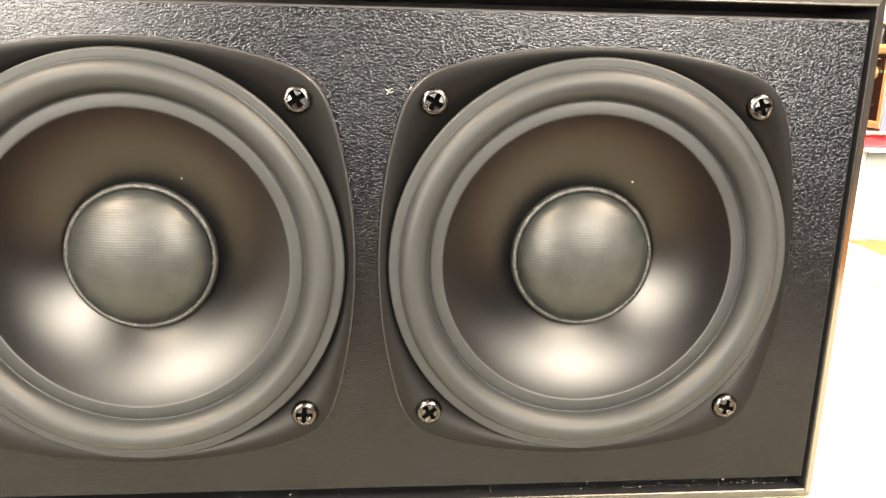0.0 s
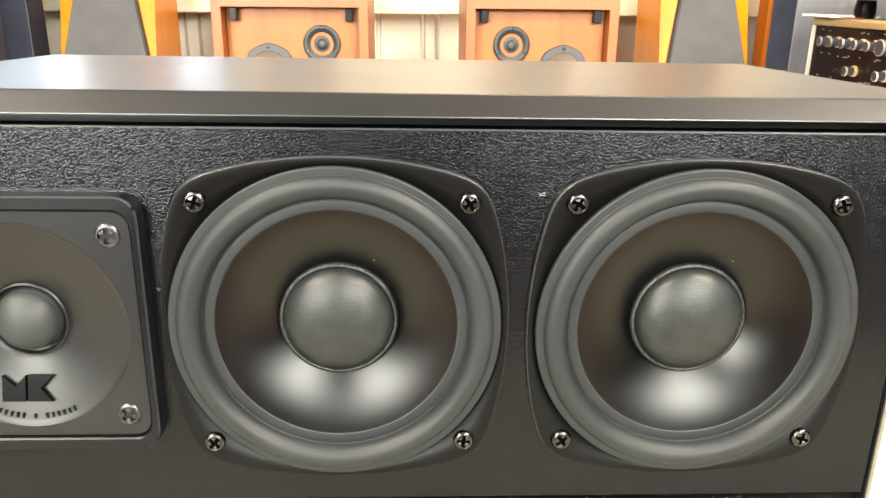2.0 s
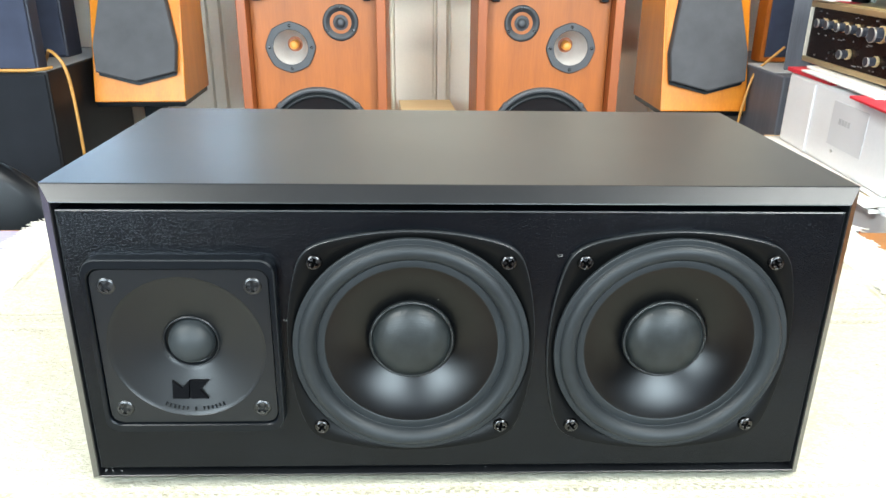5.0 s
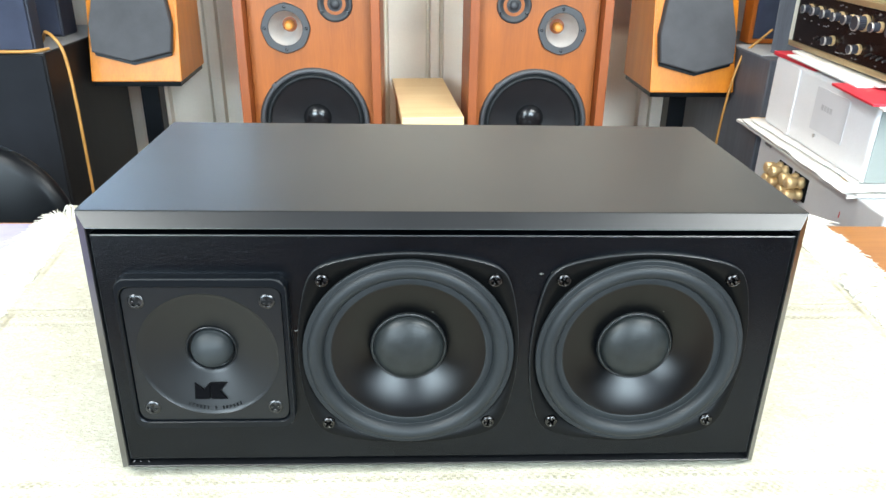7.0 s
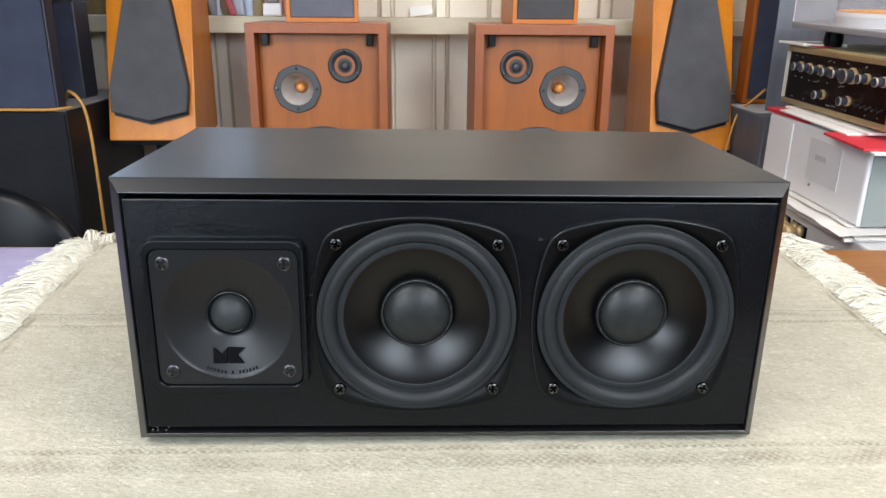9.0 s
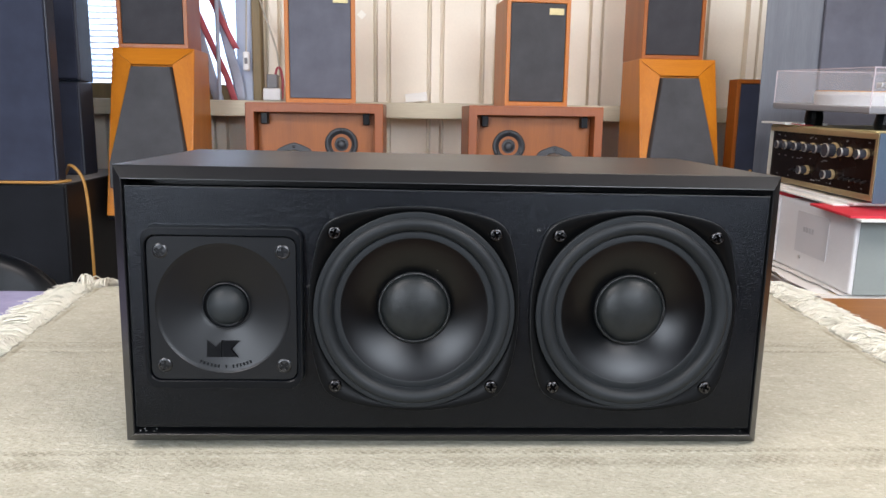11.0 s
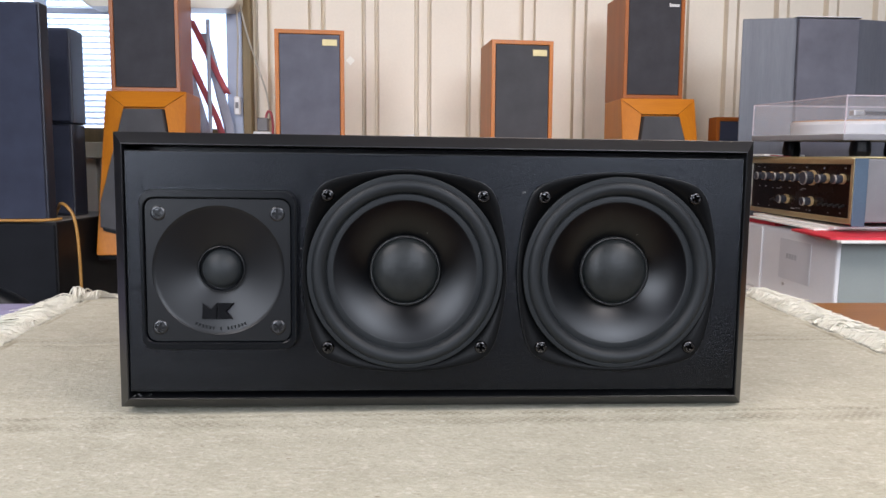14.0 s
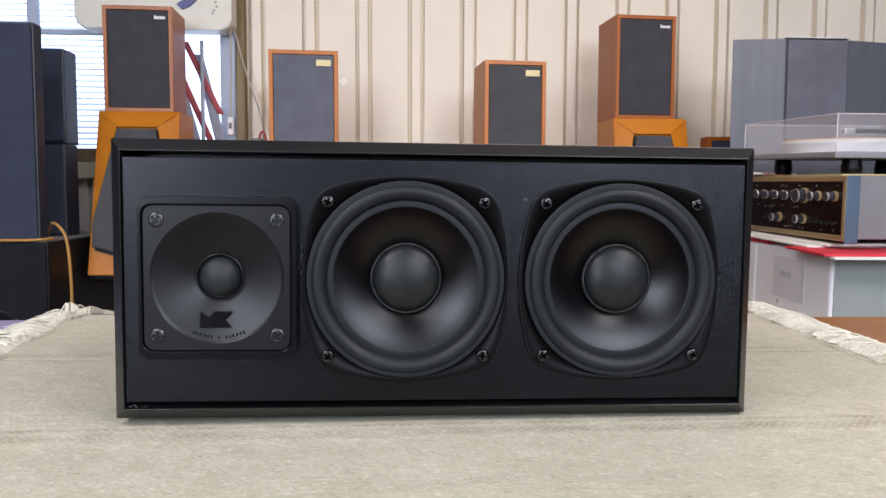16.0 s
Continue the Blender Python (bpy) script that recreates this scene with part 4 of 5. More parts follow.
# ---- large walnut speakers behind ----
def three_way(cx, mirror, turn):
    W, H, D, t = 0.376, 0.615, 0.29, 0.024
    top = 1.008
    s = thing("floor_speaker", pose(cx, 1.62, top - H, 0, 0, turn), "red-brown walnut three-way speaker without its grille", "speaker", "walnut speakers")
    cab = bmesh.new()
    R = lambda i, y: [(-W / 2 + i, y, i), (W / 2 - i, y, i), (W / 2 - i, y, H - i), (-W / 2 + i, y, H - i)]
    add_loft(cab, [R(0.002, D), R(0, D - 0.002), R(0, 0.0015), R(0.0015, 0), R(t - 0.001, 0), R(t, 0.001), R(t, 0.12)])
    part("cabinet", cab, WALNUT, s)
    part("top_panel", box(-W / 2 + 0.0015, W / 2 - 0.0015, 0.001, D - 0.003, H - 0.0005, H + 0.0025, 0.001), WALNUT_TOP, s)
    g = -1 if mirror else 1
    zs = [v - (top - H) for v in (0.581, 0.835, 0.8975)]
    part("baffle", holed(-W / 2 + t + 0.001, W / 2 - t - 0.001, t + 0.001, H - t - 0.001, 0.046, 0.056, [(g * 0.002, zs[0], 0.140), (-g * 0.063, zs[1], 0.046), (g * 0.069, zs[2], 0.020)]), WALNUT_BAFFLE, s)
    # woofer
    zc = 0.581 - (top - H)
    wf = part("woofer", lathe([(0.151, 0.002), (0.151, -0.005), (0.147, -0.010), (0.139, -0.0105), (0.137, -0.007), (0.136, 0.0)], 64), GREYRING, s, "large black woofer in a grey frame", pose(g * 0.002, 0.046, zc), True)
    prof = [(0.1365, 0.0), (0.134, -0.003)]
    prof += [(0.127 + 0.006 * math.cos(math.pi * i / 8), -0.003 - 0.006 * math.sin(math.pi * i / 8)) for i in range(9)]
    part("surround", lathe(prof, 64), RUBBER, wf, smooth=True)
    part("cone", lathe([(0.121, -0.002), (0.09, 0.020), (0.06, 0.040), (0.038, 0.052)], 64), PAPERCONE, wf, smooth=True)
    part("dust_cap", lathe([(0.040, 0.052), (0.0385, 0.046)] + [(0.038 * math.cos(math.pi / 2 * i / 8) if i < 8 else 0, 0.046 - 0.018 * math.sin(math.pi / 2 * i / 8)) for i in range(1, 9)], 40), GLOSSCAP, wf, "shiny black dust cap", smooth=True)
    for k in range(4):
        part("clamp", box(-0.007, 0.007, -0.013, 0.002, -0.006, 0.008, 0.002), GREYRING, wf, m=pose(0.145 * math.cos(radians(45 + 90 * k)), 0, 0.145 * math.sin(radians(45 + 90 * k)), 0, 45 - 90 * k, 0))
    # horn with an eight-sided flange
    hz = 0.835 - (top - H)
    bm = bmesh.new()
    n = 64
    octo = []
    for i in range(n):
        a = math.tau * i / n
        k = a % (math.pi / 4) - math.pi / 8
        octo.append(0.032 + 0.0310 / math.cos(k))
    O = lambda sc, y: [(octo[i] * sc * math.cos(math.tau * i / n), y, octo[i] * sc * math.sin(math.tau * i / n)) for i in range(n)]
    C = lambda r, y: [(r * math.cos(math.tau * i / n), y, r * math.sin(math.tau * i / n)) for i in range(n)]
    add_loft(bm, [O(1, 0.002), O(1, -0.006), O(0.97, -0.008), C(0.046, -0.008), C(0.0445, -0.006)], False, False)
    hn = part("horn", bm, GREYRING, s, "metal horn in an eight-sided grey flange", pose(-g * 0.063, 0.046, hz))
    part("flare", lathe([(0.0445, -0.006), (0.0405, 0.010), (0.0335, 0.032), (0.0265, 0.054), (0.0195, 0.076), (0.0, 0.077)], 48), HORNMETAL, hn, "shiny metal flare", smooth=True)
    part("phase_plug", lathe([(0.0125, 0.077), (0.0125, 0.052), (0.011, 0.046), (0.007, 0.043), (0, 0.042)], 32), COPPER, hn, "orange copper plug", smooth=True)
    for k in range(4):
        a = radians(90 * k)
        part("screw", SCREW_MESH, SCREW, hn, m=pose(0.055 * math.cos(a), -0.007, 0.055 * math.sin(a)))
    # round tweeter
    tz = 0.8975 - (top - H)
    tw = part("tweeter", lathe([(0.046, 0.002), (0.046, -0.004), (0.0445, -0.006), (0.036, -0.0058), (0.034, -0.003), (0.030, -0.003), (0.027, 0.002), (0.016, 0.004), (0.013, 0.002), (0.0, 0.002)], 48), DARKRING, s, "round dark grey tweeter", pose(g * 0.069, 0.046, tz), True)
    part("dome", lathe([(0.0125, 0.003), (0.0115, -0.0015), (0.007, -0.0055), (0, -0.0065)], 24), GREYRING, tw, smooth=True)
    for k in range(3):
        a = radians(90 + 120 * k)
        part("screw", SCREW_MESH, SCREW, tw, m=pose(0.039 * math.cos(a), -0.004, 0.039 * math.sin(a)))
    for sx in (-1, 1):
        part("grille_cleat", box(sx * 0.140 - 0.009, sx * 0.140 + 0.009, 0.018, 0.048, H - t - 0.032, H - t - 0.001, 0.002), PLASTIC, s, "small black cleat")
    return s


three_way(-0.277, False, 0)
three_way(0.334, True, 0)
bench = thing("low_bench", pose(0, 0, 0), "low brown wooden bench under the walnut speakers", "bench")
part("top", box(-0.50, -0.08, 1.60, 2.0, 0.355, 0.393, 0.003), TABLE, bench)
part("top", box(0.13, 0.56, 1.60, 2.0, 0.355, 0.393, 0.003), TABLE, bench)
part("stretcher", box(-0.47, 0.53, 1.94, 1.965, 0.28, 0.34, 0.003), TABLE, bench)
for sx in (-0.47, -0.11, 0.16, 0.53):
    for y in (1.64, 1.96):
        part("leg", box(sx - 0.025, sx + 0.025, y - 0.025, y + 0.025, 0, 0.3548, 0.003), TABLE, bench)

stool = thing("stool", pose(0.030, 1.85, 0, 0, 0, 4), "pale pine stool between the walnut speakers", "stool")
part("top", box(-0.084, 0.084, -0.28, 0.25, 0.595, 0.620, 0.003), PINE, stool)
for sx in (-0.06, 0.06):
    for y in (-0.27, 0.22):
        part("leg", box(sx - 0.014, sx + 0.014, y - 0.014, y + 0.014, 0, 0.5948, 0.002), PINE, stool)


# ---- small speakers on top ----
def bookshelf(x, y, z, turn, w, h, d, wood_mat, cloth_mat, badge, label, group):
    s = thing("bookshelf_speaker", pose(x, y, z, 0, 0, turn), label, "speaker", group)
    t = 0.012
    bm = bmesh.new()
    R = lambda i, yy: [(-w / 2 + i, yy, i), (w / 2 - i, yy, i), (w / 2 - i, yy, h - i), (-w / 2 + i, yy, h - i)]
    add_loft(bm, [R(0.001, d), R(0, d - 0.001), R(0, 0.001), R(0.001, 0), R(t - 0.001, 0), R(t, 0.001), R(t, 0.012)])
    part("cabinet", bm, wood_mat, s)
    part("grille", box(-w / 2 + t + 0.001, w / 2 - t - 0.001, 0.001, 0.011, t + 0.001, h - t - 0.001, 0.002), cloth_mat, s, "grey grille cloth")
    if badge == "plate":
        part("badge", box(w / 2 - 0.062, w / 2 - 0.020, -0.0015, 0.0012, h - 0.044, h - 0.026, 0.0006), PALEGOLD, s, "pale brass plate")
    elif badge == "bars":
        bm = bmesh.new()
        for k in range(6):
            add_box(bm, w / 2 - 0.052 + 0.0055 * k, w / 2 - 0.0478 + 0.0055 * k, -0.0012, 0.0012, h - 0.038, h - 0.030 + (0.003 if k == 0 else 0))
        part("badge", bm, WHITEPL, s, "small white raised bars")
    return s


TEAK = wood("orange_teak", (0.36, 0.095, 0.006), (0.58, 0.175, 0.012), "z", 0.4)
ROSE = wood("dark_orange_teak", (0.25, 0.064, 0.007), (0.42, 0.115, 0.013), "z", 0.4)
bookshelf(-0.268, 1.70, 1.0112, 4, 0.196, 0.317, 0.16, TEAK, GRILLE_BLUE, "plate", "small orange teak speaker with grey-blue grille and brass plate", "teak speakers")
bookshelf(0.345, 1.70, 1.0112, 5, 0.184, 0.297, 0.16, TEAK, FOAM, "plate", "small orange teak speaker with dark grille and brass plate", "teak speakers")


# ---- tapered cherry speakers on black stands ----
def tapered(cx, cy, bottom, top, turn):
    H = top - bottom
    W0, W1, D0, D1, lean = 0.242, 0.234, 0.285, 0.18, 0.12
    s = thing("tapered_speaker", pose(cx, cy, 0, 0, 0, turn), "orange cherry speaker with pointed charcoal grille on a black stand", "speaker", "tapered cherry speakers")
    bm = bmesh.new()
    # body with a sloping front; outer rim at the front, sunk a little inside
    add_loft(bm, [[(-W0 / 2, 0, bottom), (W0 / 2, 0, bottom), (W0 / 2, D0, bottom), (-W0 / 2, D0, bottom)],
                  [(-W1 / 2, lean, top), (W1 / 2, lean, top), (W1 / 2, lean + D1, top), (-W1 / 2, lean + D1, top)]])
    bmesh.ops.bevel(bm, geom=bm.edges[:], offset=0.003, segments=2, affect="EDGES", profile=0.5)
    part("cabinet", bm, CHERRY, s)

    def on_front(u, v, out):
        """A place on the sloping front: u across (-1 to 1), v up (0 to 1), out towards the viewer."""
        w = (W0 * (1 - v) + W1 * v) / 2
        return (u * w, lean * v - out, bottom + H * v)

    g = [(-0.86, 0.170), (0.0, 0.118), (0.86, 0.170), (0.90, 0.31), (0.47, 0.885), (-0.47, 0.885), (-0.90, 0.31)]
    bm = bmesh.new()
    add_loft(bm, [[on_front(u, v, -0.001) for u, v in g], [on_front(u, v, 0.026) for u, v in g], [on_front(u * 0.975, 0.5 + (v - 0.5) * 0.98, 0.030) for u, v in g]])
    part("grille", bm, FOAM, s, "charcoal grille with a pointed lower edge")
    # black strip standing in for the shade below the grille's overhang
    shade_strip = [(-0.86, 0.168), (0.0, 0.116), (0.86, 0.168), (0.84, 0.146), (0.0, 0.094), (-0.84, 0.146)]
    bm = bmesh.new()
    add_loft(bm, [[on_front(u, v, -0.001) for u, v in shade_strip], [on_front(u, v, 0.008) for u, v in shade_strip]])
    part("grille_shade", bm, PLASTIC, s, "black strip standing in for shade below the grille")
    # bevelled facets beside the grille
    for sgn in (-1, 1):
        bm = bmesh.new()
        tri = [(sgn * 0.99, 0.99), (sgn * 0.50, 0.90), (sgn * 0.93, 0.31)]
        a = [on_front(u, v, -0.002) for u, v in tri]
        b = [on_front(sgn * 0.985, 0.985, 0.001), on_front(sgn * 0.50, 0.90, 0.013), on_front(sgn * 0.94, 0.31, 0.004)]
        add_loft(bm, [a, b])
        part("facet", bm, CHERRY, s)
    bm = bmesh.new()
    quad = [(-0.99, 0.995), (0.99, 0.995), (0.49, 0.90), (-0.49, 0.90)]
    outs = [0.001, 0.001, 0.013, 0.013]
    add_loft(bm, [[on_front(u, v, -0.002) for u, v in quad], [on_front(u, v, o) for (u, v), o in zip(quad, outs)]])
    part("top_facet", bm, CHERRY_X, s)
    # stand
    part("stand_plate", box(-W0 / 2 + 0.004, W0 / 2 - 0.004, 0.006, D0 - 0.01, bottom - 0.014, bottom - 0.0005, 0.002), PLASTIC, s)
    part("stand_post", box(-0.026, 0.026, 0.10, 0.16, 0.03, bottom - 0.0145, 0.004), PLASTIC, s)
    part("stand_base", box(-0.13, 0.13, 0.0, 0.28, 0, 0.0295, 0.004), PLASTIC, s)
    return s


tapered(-0.762, 1.70, 0.684, 1.163, 2)
tapered(0.790, 1.70, 0.660, 1.158, 0)
bookshelf(-0.771, 1.835, 1.1635, 2, 0.201, 0.312, 0.165, ROSE, GRILLE, "bars", "small dark teak speaker with dark grille on the cherry speaker", "dark teak speakers")
bookshelf(0.779, 1.835, 1.1585, 4, 0.194, 0.320, 0.165, ROSE, GRILLE, "bars", "small dark teak speaker with dark grille on the cherry speaker", "dark teak speakers")


# ---- black towers ----
def tower(name, x0, x1, y0, y1, z0, z1, mat, label, front=None):
    s = thing(name, pose((x0 + x1) / 2, y0, z0), label, "speaker", "black cabinets")
    w, d, h = (x1 - x0), y1 - y0, z1 - z0
    part("cabinet", box(-w / 2, w / 2, 0.008, d, 0, h, 0.004), mat, s)
    part("grille", box(-w / 2 + 0.004, w / 2 - 0.004, 0.0, 0.0078, 0.006, h - 0.006, 0.003), front or CLOTH_HAZED, s, "dark grille cloth")
    return s


sub = tower("subwoofer_cabinet", -1.46, -0.906, 1.50, 2.02, 0.0, 0.7915, ASH_DARK, "large black ash cabinet standing on the floor", SUB_CLOTH)
part("top_panel", box(-0.275, 0.275, 0.004, 0.518, 0.7916, 0.7934, 0.0008), DUST_SHEEN, sub, "grey top with dust and grazing sheen in its colour")
tower("tower_speaker", -1.36, -0.926, 1.505, 1.560, 0.7935, 1.352, ASH_HAZED, "tall black ash speaker on a larger black cabinet")
tower("small_black_speaker", -1.22, -0.964, 1.76, 1.86, 0.7935, 1.062, ASH_HAZED, "small black ash speaker stacked under another")
tower("small_black_speaker", -1.22, -0.960, 1.76, 1.86, 1.063, 1.335, ASH_HAZED, "small black ash speaker stacked on another")
tube("amber_cord", [(-1.42, 1.488, 0.800), (-1.2, 1.490, 0.798), (-1.0, 1.492, 0.797), (-0.915, 1.494, 0.7975), (-0.903, 1.53, 0.800)], 0.004, CORD, None, "amber rubber cord along the seam of black cabinets", "cable")
tube("amber_cord", [(-0.96, 1.62, 0.800), (-0.930, 1.585, 0.830), (-0.900, 1.52, 0.842), (-0.872, 1.49, 0.838), (-0.850, 1.49, 0.806), (-0.843, 1.49, 0.71), (-0.842, 1.49, 0.55), (-0.842, 1.49, 0.35), (-0.842, 1.49, 0.006)], 0.004, CORD, None, "amber rubber cord hanging down beside a black cabinet", "cable")

tube("amber_cord", [(0.991, 1.70, 0.836), (0.955, 1.70, 0.803), (0.922, 1.70, 0.775), (0.9045, 1.69, 0.74), (0.88, 1.68, 0.615), (0.872, 1.68, 0.40), (0.87, 1.68, 0.006)], 0.0035, CORD, None, "amber rubber cord hanging beside a cherry speaker", "cable")

chair = thing("round_chair", pose(-0.89, 1.05, 0), "black padded chair with a round back", "chair")
bm = bmesh.new()
add_lathe(bm, [(0, 0.02), (0.17, 0.02), (0.196, 0.012), (0.2, 0.0), (0.196, -0.012), (0.17, -0.022), (0, -0.028)], 64)
part("backrest", bm, PLASTIC, chair, m=pose(0, 0, 0.50, -4), smooth=True)
part("seat", add_lathe(bmesh.new(), [(0, 0.03), (0.19, 0.03), (0.205, 0.015), (0.2, 0), (0, -0.01)], 48), PLATE, chair, m=pose(0, 0.2, 0.36, 90), smooth=True)
for k in range(4):
    a = radians(45 + 90 * k)
    part("leg", add_lathe(bmesh.new(), [(0, 0), (0.012, 0), (0.012, 0.349), (0, 0.349)], 12), PLASTIC, chair, m=pose(0.14 * math.cos(a), 0.2 + 0.14 * math.sin(a), 0.0, 90))

# ---- right: black cabinets and small dark speaker ----
low = thing("black_cabinet", pose(1.19, 1.52, 0), "grey-black ash cabinet standing on the floor", "speaker", "black cabinets")
part("cabinet", box(-0.275, 0.31, 0, 0.56, 0, 0.783, 0.004), ASH_GREY, low)
part("paper", box(-0.272, -0.05, 0.06, 0.25, 0.7832, 0.7852, 0.0005), GREYBOX, low, "sheet of grey card")

big = thing("faceted_speaker", pose(1.175, 1.60, 0.7858), "large grey-black ash speaker with dark centre grille", "speaker")
plan = [(-0.216, 0.022), (-0.072, -0.002), (0.108, -0.002), (0.275, 0.030), (0.275, 0.165), (-0.13, 0.165)]
bm = bmesh.new()
add_loft(bm, [[(x, y, 0) for x, y in plan], [(x, y, 0.578) for x, y in plan]])
bmesh.ops.bevel(bm, geom=bm.edges[:], offset=0.003, segments=2, affect="EDGES", profile=0.5)
part("cabinet", bm, ASH_GREY, big)
part("grille", box(-0.070, 0.106, -0.016, -0.0025, 0.004, 0.574, 0.003), GRILLE_BLUE, big, "dark grille cloth")
part("top_edge", box(-0.075, 0.111, -0.017, 0.16, 0.5782, 0.581, 0.001), SILVER, big, "pale top edge")

bookshelf(1.040, 1.785, 0.7858, 0, 0.150, 0.315, 0.06, ROSE, CLOTH_HAZED, "", "small dark speaker with thin brown wooden edges", "")

# ---- right: stack of electronics ----
stand = thing("low_shelf", pose(0, 0, 0), "dark wooden shelf carrying stacked electronics", "shelf")
part("top", box(0.84, 1.42, 0.98, 1.46, 0.385, 0.415, 0.003), ASH_HAZED, stand)
for sx in (0.86, 1.40):
    for y in (1.0, 1.44):
        part("leg", box(sx - 0.018, sx + 0.018, y - 0.018, y + 0.018, 0, 0.3848, 0.003), ASH_HAZED, stand)

STACK = pose(0.92, 1.48, 0, 0, 0, -90)  # local x runs along the fronts towards the viewer, local y goes back into the stack


def unit(name, z, label, category, x=0.0, y=0.0, lean=1.7):
    """A unit of the stack; the pile sags a little towards the viewer."""
    return thing(name, STACK @ pose(0, 0, z, 0, lean, 0) @ pose(x, y, 0), label, category)


# power amplifier with brass posts
pa = unit("power_amplifier", 0.5115, "pale grey amplifier with brass terminal posts", "amplifier", 0.057, 0.004)
part("case", box(-0.02, 0.53, -0.035, 0.36, -0.072, 0.105, 0.004), SILVER, pa)
part("control_knob", add_lathe(bmesh.new(), [(0, -0.010), (0.0045, -0.010), (0.0055, -0.009), (0.0058, 0.0), (0, 0.0)], 24), PLASTIC, pa, "round black knob", m=pose(0.420, -0.0352, 0.012))
for sx, low_z in ((0.02, -0.0938), (0.38, -0.0836)):
    for y in (0.0, 0.32):
        part("foot", box(sx - 0.018, sx + 0.018, y - 0.018, y + 0.018, low_z, -0.0722, 0.003), PLASTIC, pa)
post = mesh_of("terminal_post", lathe([(0, -0.040), (0.011, -0.040), (0.0132, -0.038), (0.0132, -0.020), (0.0105, -0.018), (0.0105, -0.010), (0.0138, -0.008), (0.0138, 0.0), (0, 0.0)], 20), GOLD, True)
for cx in (0.135, 0.215):
    pl = part("terminal_plate", box(cx - 0.032, cx + 0.034, -0.039, -0.0352, 0.018, 0.074, 0.002), PLASTIC, pa)
    for dx in (-0.014, 0.014):
        for dz in (0.032, 0.060):
            part("terminal_post", post, GOLD, pl, m=pose(cx + dx, -0.039, dz))
part("red_mark", box(0.388, 0.390, -0.0362, -0.0352, 0.042, 0.056), RED, pa, "small red mark")
part("label_bar", box(0.01, 0.045, -0.0362, -0.0352, 0.083, 0.089), GREYMETAL, pa)

def curled_sheet(x0, x1, y0, y1, z, thick, amp, seed):
    """A sheet of card that lies flat at the back and curls and buckles along its front edge."""
    bm = bmesh.new()
    nx, ny = 36, 14
    rows_up, rows_low = [], []
    for j in range(ny + 1):
        up, low = [], []
        for i in range(nx + 1):
            x, y = x0 + (x1 - x0) * i / nx, y0 + (y1 - y0) * j / ny
            ragged = 0.004 * noise.noise(Vector((x * 30, seed, 0))) if j == 0 else 0.0
            edge = math.exp(-(y - y0) / 0.035)
            lift = amp * edge * (0.5 + noise.noise(Vector((x * 11, seed * 3.1, 1)))) + 0.3 * amp * edge * noise.noise(Vector((x * 34, seed, 2)))
            up.append(bm.verts.new((x, y + ragged, z + thick + lift)))
            low.append(bm.verts.new((x, y + ragged, z + lift)))
        rows_up.append(up), rows_low.append(low)
    for j in range(ny):
        for i in range(nx):
            bm.faces.new((rows_up[j][i], rows_up[j][i + 1], rows_up[j + 1][i + 1], rows_up[j + 1][i]))
            bm.faces.new((rows_low[j][i], rows_low[j + 1][i], rows_low[j + 1][i + 1], rows_low[j][i + 1]))
    for a, b in ((rows_up[0], rows_low[0]), (rows_low[ny], rows_up[ny])):
        for i in range(nx):
            bm.faces.new((a[i], b[i], b[i + 1], a[i + 1]))
    for i in (0, nx):
        for j in range(ny):
            bm.faces.new((rows_up[j][i], rows_up[j + 1][i], rows_low[j + 1][i], rows_low[j][i]))
    bmesh.ops.recalc_face_normals(bm, faces=bm.faces[:])
    return bm


boards = thing("cardboard_sheets", STACK @ pose(0, 0, 0.6172, 0, 1.7, 0) @ pose(0.057, 0, 0), "stack of white card and papers on the amplifier", "paper")
for x0, x1, y0, z, thick, amp, seed, turn, mat, label in ((-0.125, 0.44, -0.055, 0, 0.0060, -0.002, 1, 0, PAPER, ""), (-0.11, 0.452, -0.048, 0.0065, 0.0016, 0.002, 2, 1.5, PAPER, ""),
                                                          (-0.10, 0.43, -0.03, 0.0102, 0.0050, 0.001, 3, 0, PINE, "brown card layer"), (-0.085, 0.445, -0.062, 0.0162, 0.0014, -0.005, 4, -1, PAPER, ""),
                                                          (-0.06, 0.40, -0.045, 0.0182, 0.0010, 0.003, 5, 2, PAPER, "")):
    part("sheet", curled_sheet(x0, x1, y0, 0.33, z, thick, amp, seed), mat, boards, label, m=pose(0, 0, 0, 0, 0, turn))

carton = unit("carton", 0.6372, "white glossy carton with grey printed square", "box", 0.045, -0.006)
bm = bmesh.new()
add_box(bm, -0.035, 0.425, -0.012, 0.33, 0, 0.168, 0.009, 3)
part("box", bm, WHITEBOX, carton)
part("end_panel", box(0.4252, 0.4272, -0.006, 0.326, 0.003, 0.165, 0.001), CARTONEND, carton, "grey end of the carton")
part("ridge", box(0.086, 0.104, -0.017, -0.0125, 0.004, 0.163, 0.002), WHITEBOX, carton, "raised rounded ridge")
part("print", box(0.19, 0.325, -0.0135, -0.0122, 0.050, 0.145), PALEPRINT, carton, "grey printed square")
bm = bmesh.new()
for k in range(4):
    add_box(bm, 0.222 + 0.012 * k, 0.231 + 0.012 * k, -0.0143, -0.0137, 0.10, 0.112)
part("print_bars", bm, PLINTH_PRINT, carton, "small grey printed bars")
part("catch", add_lathe(bmesh.new(), [(0.004, 0), (0.004, -0.003), (0, -0.003)], 12), CHROME, carton, m=pose(0.215, -0.0122, 0.038))

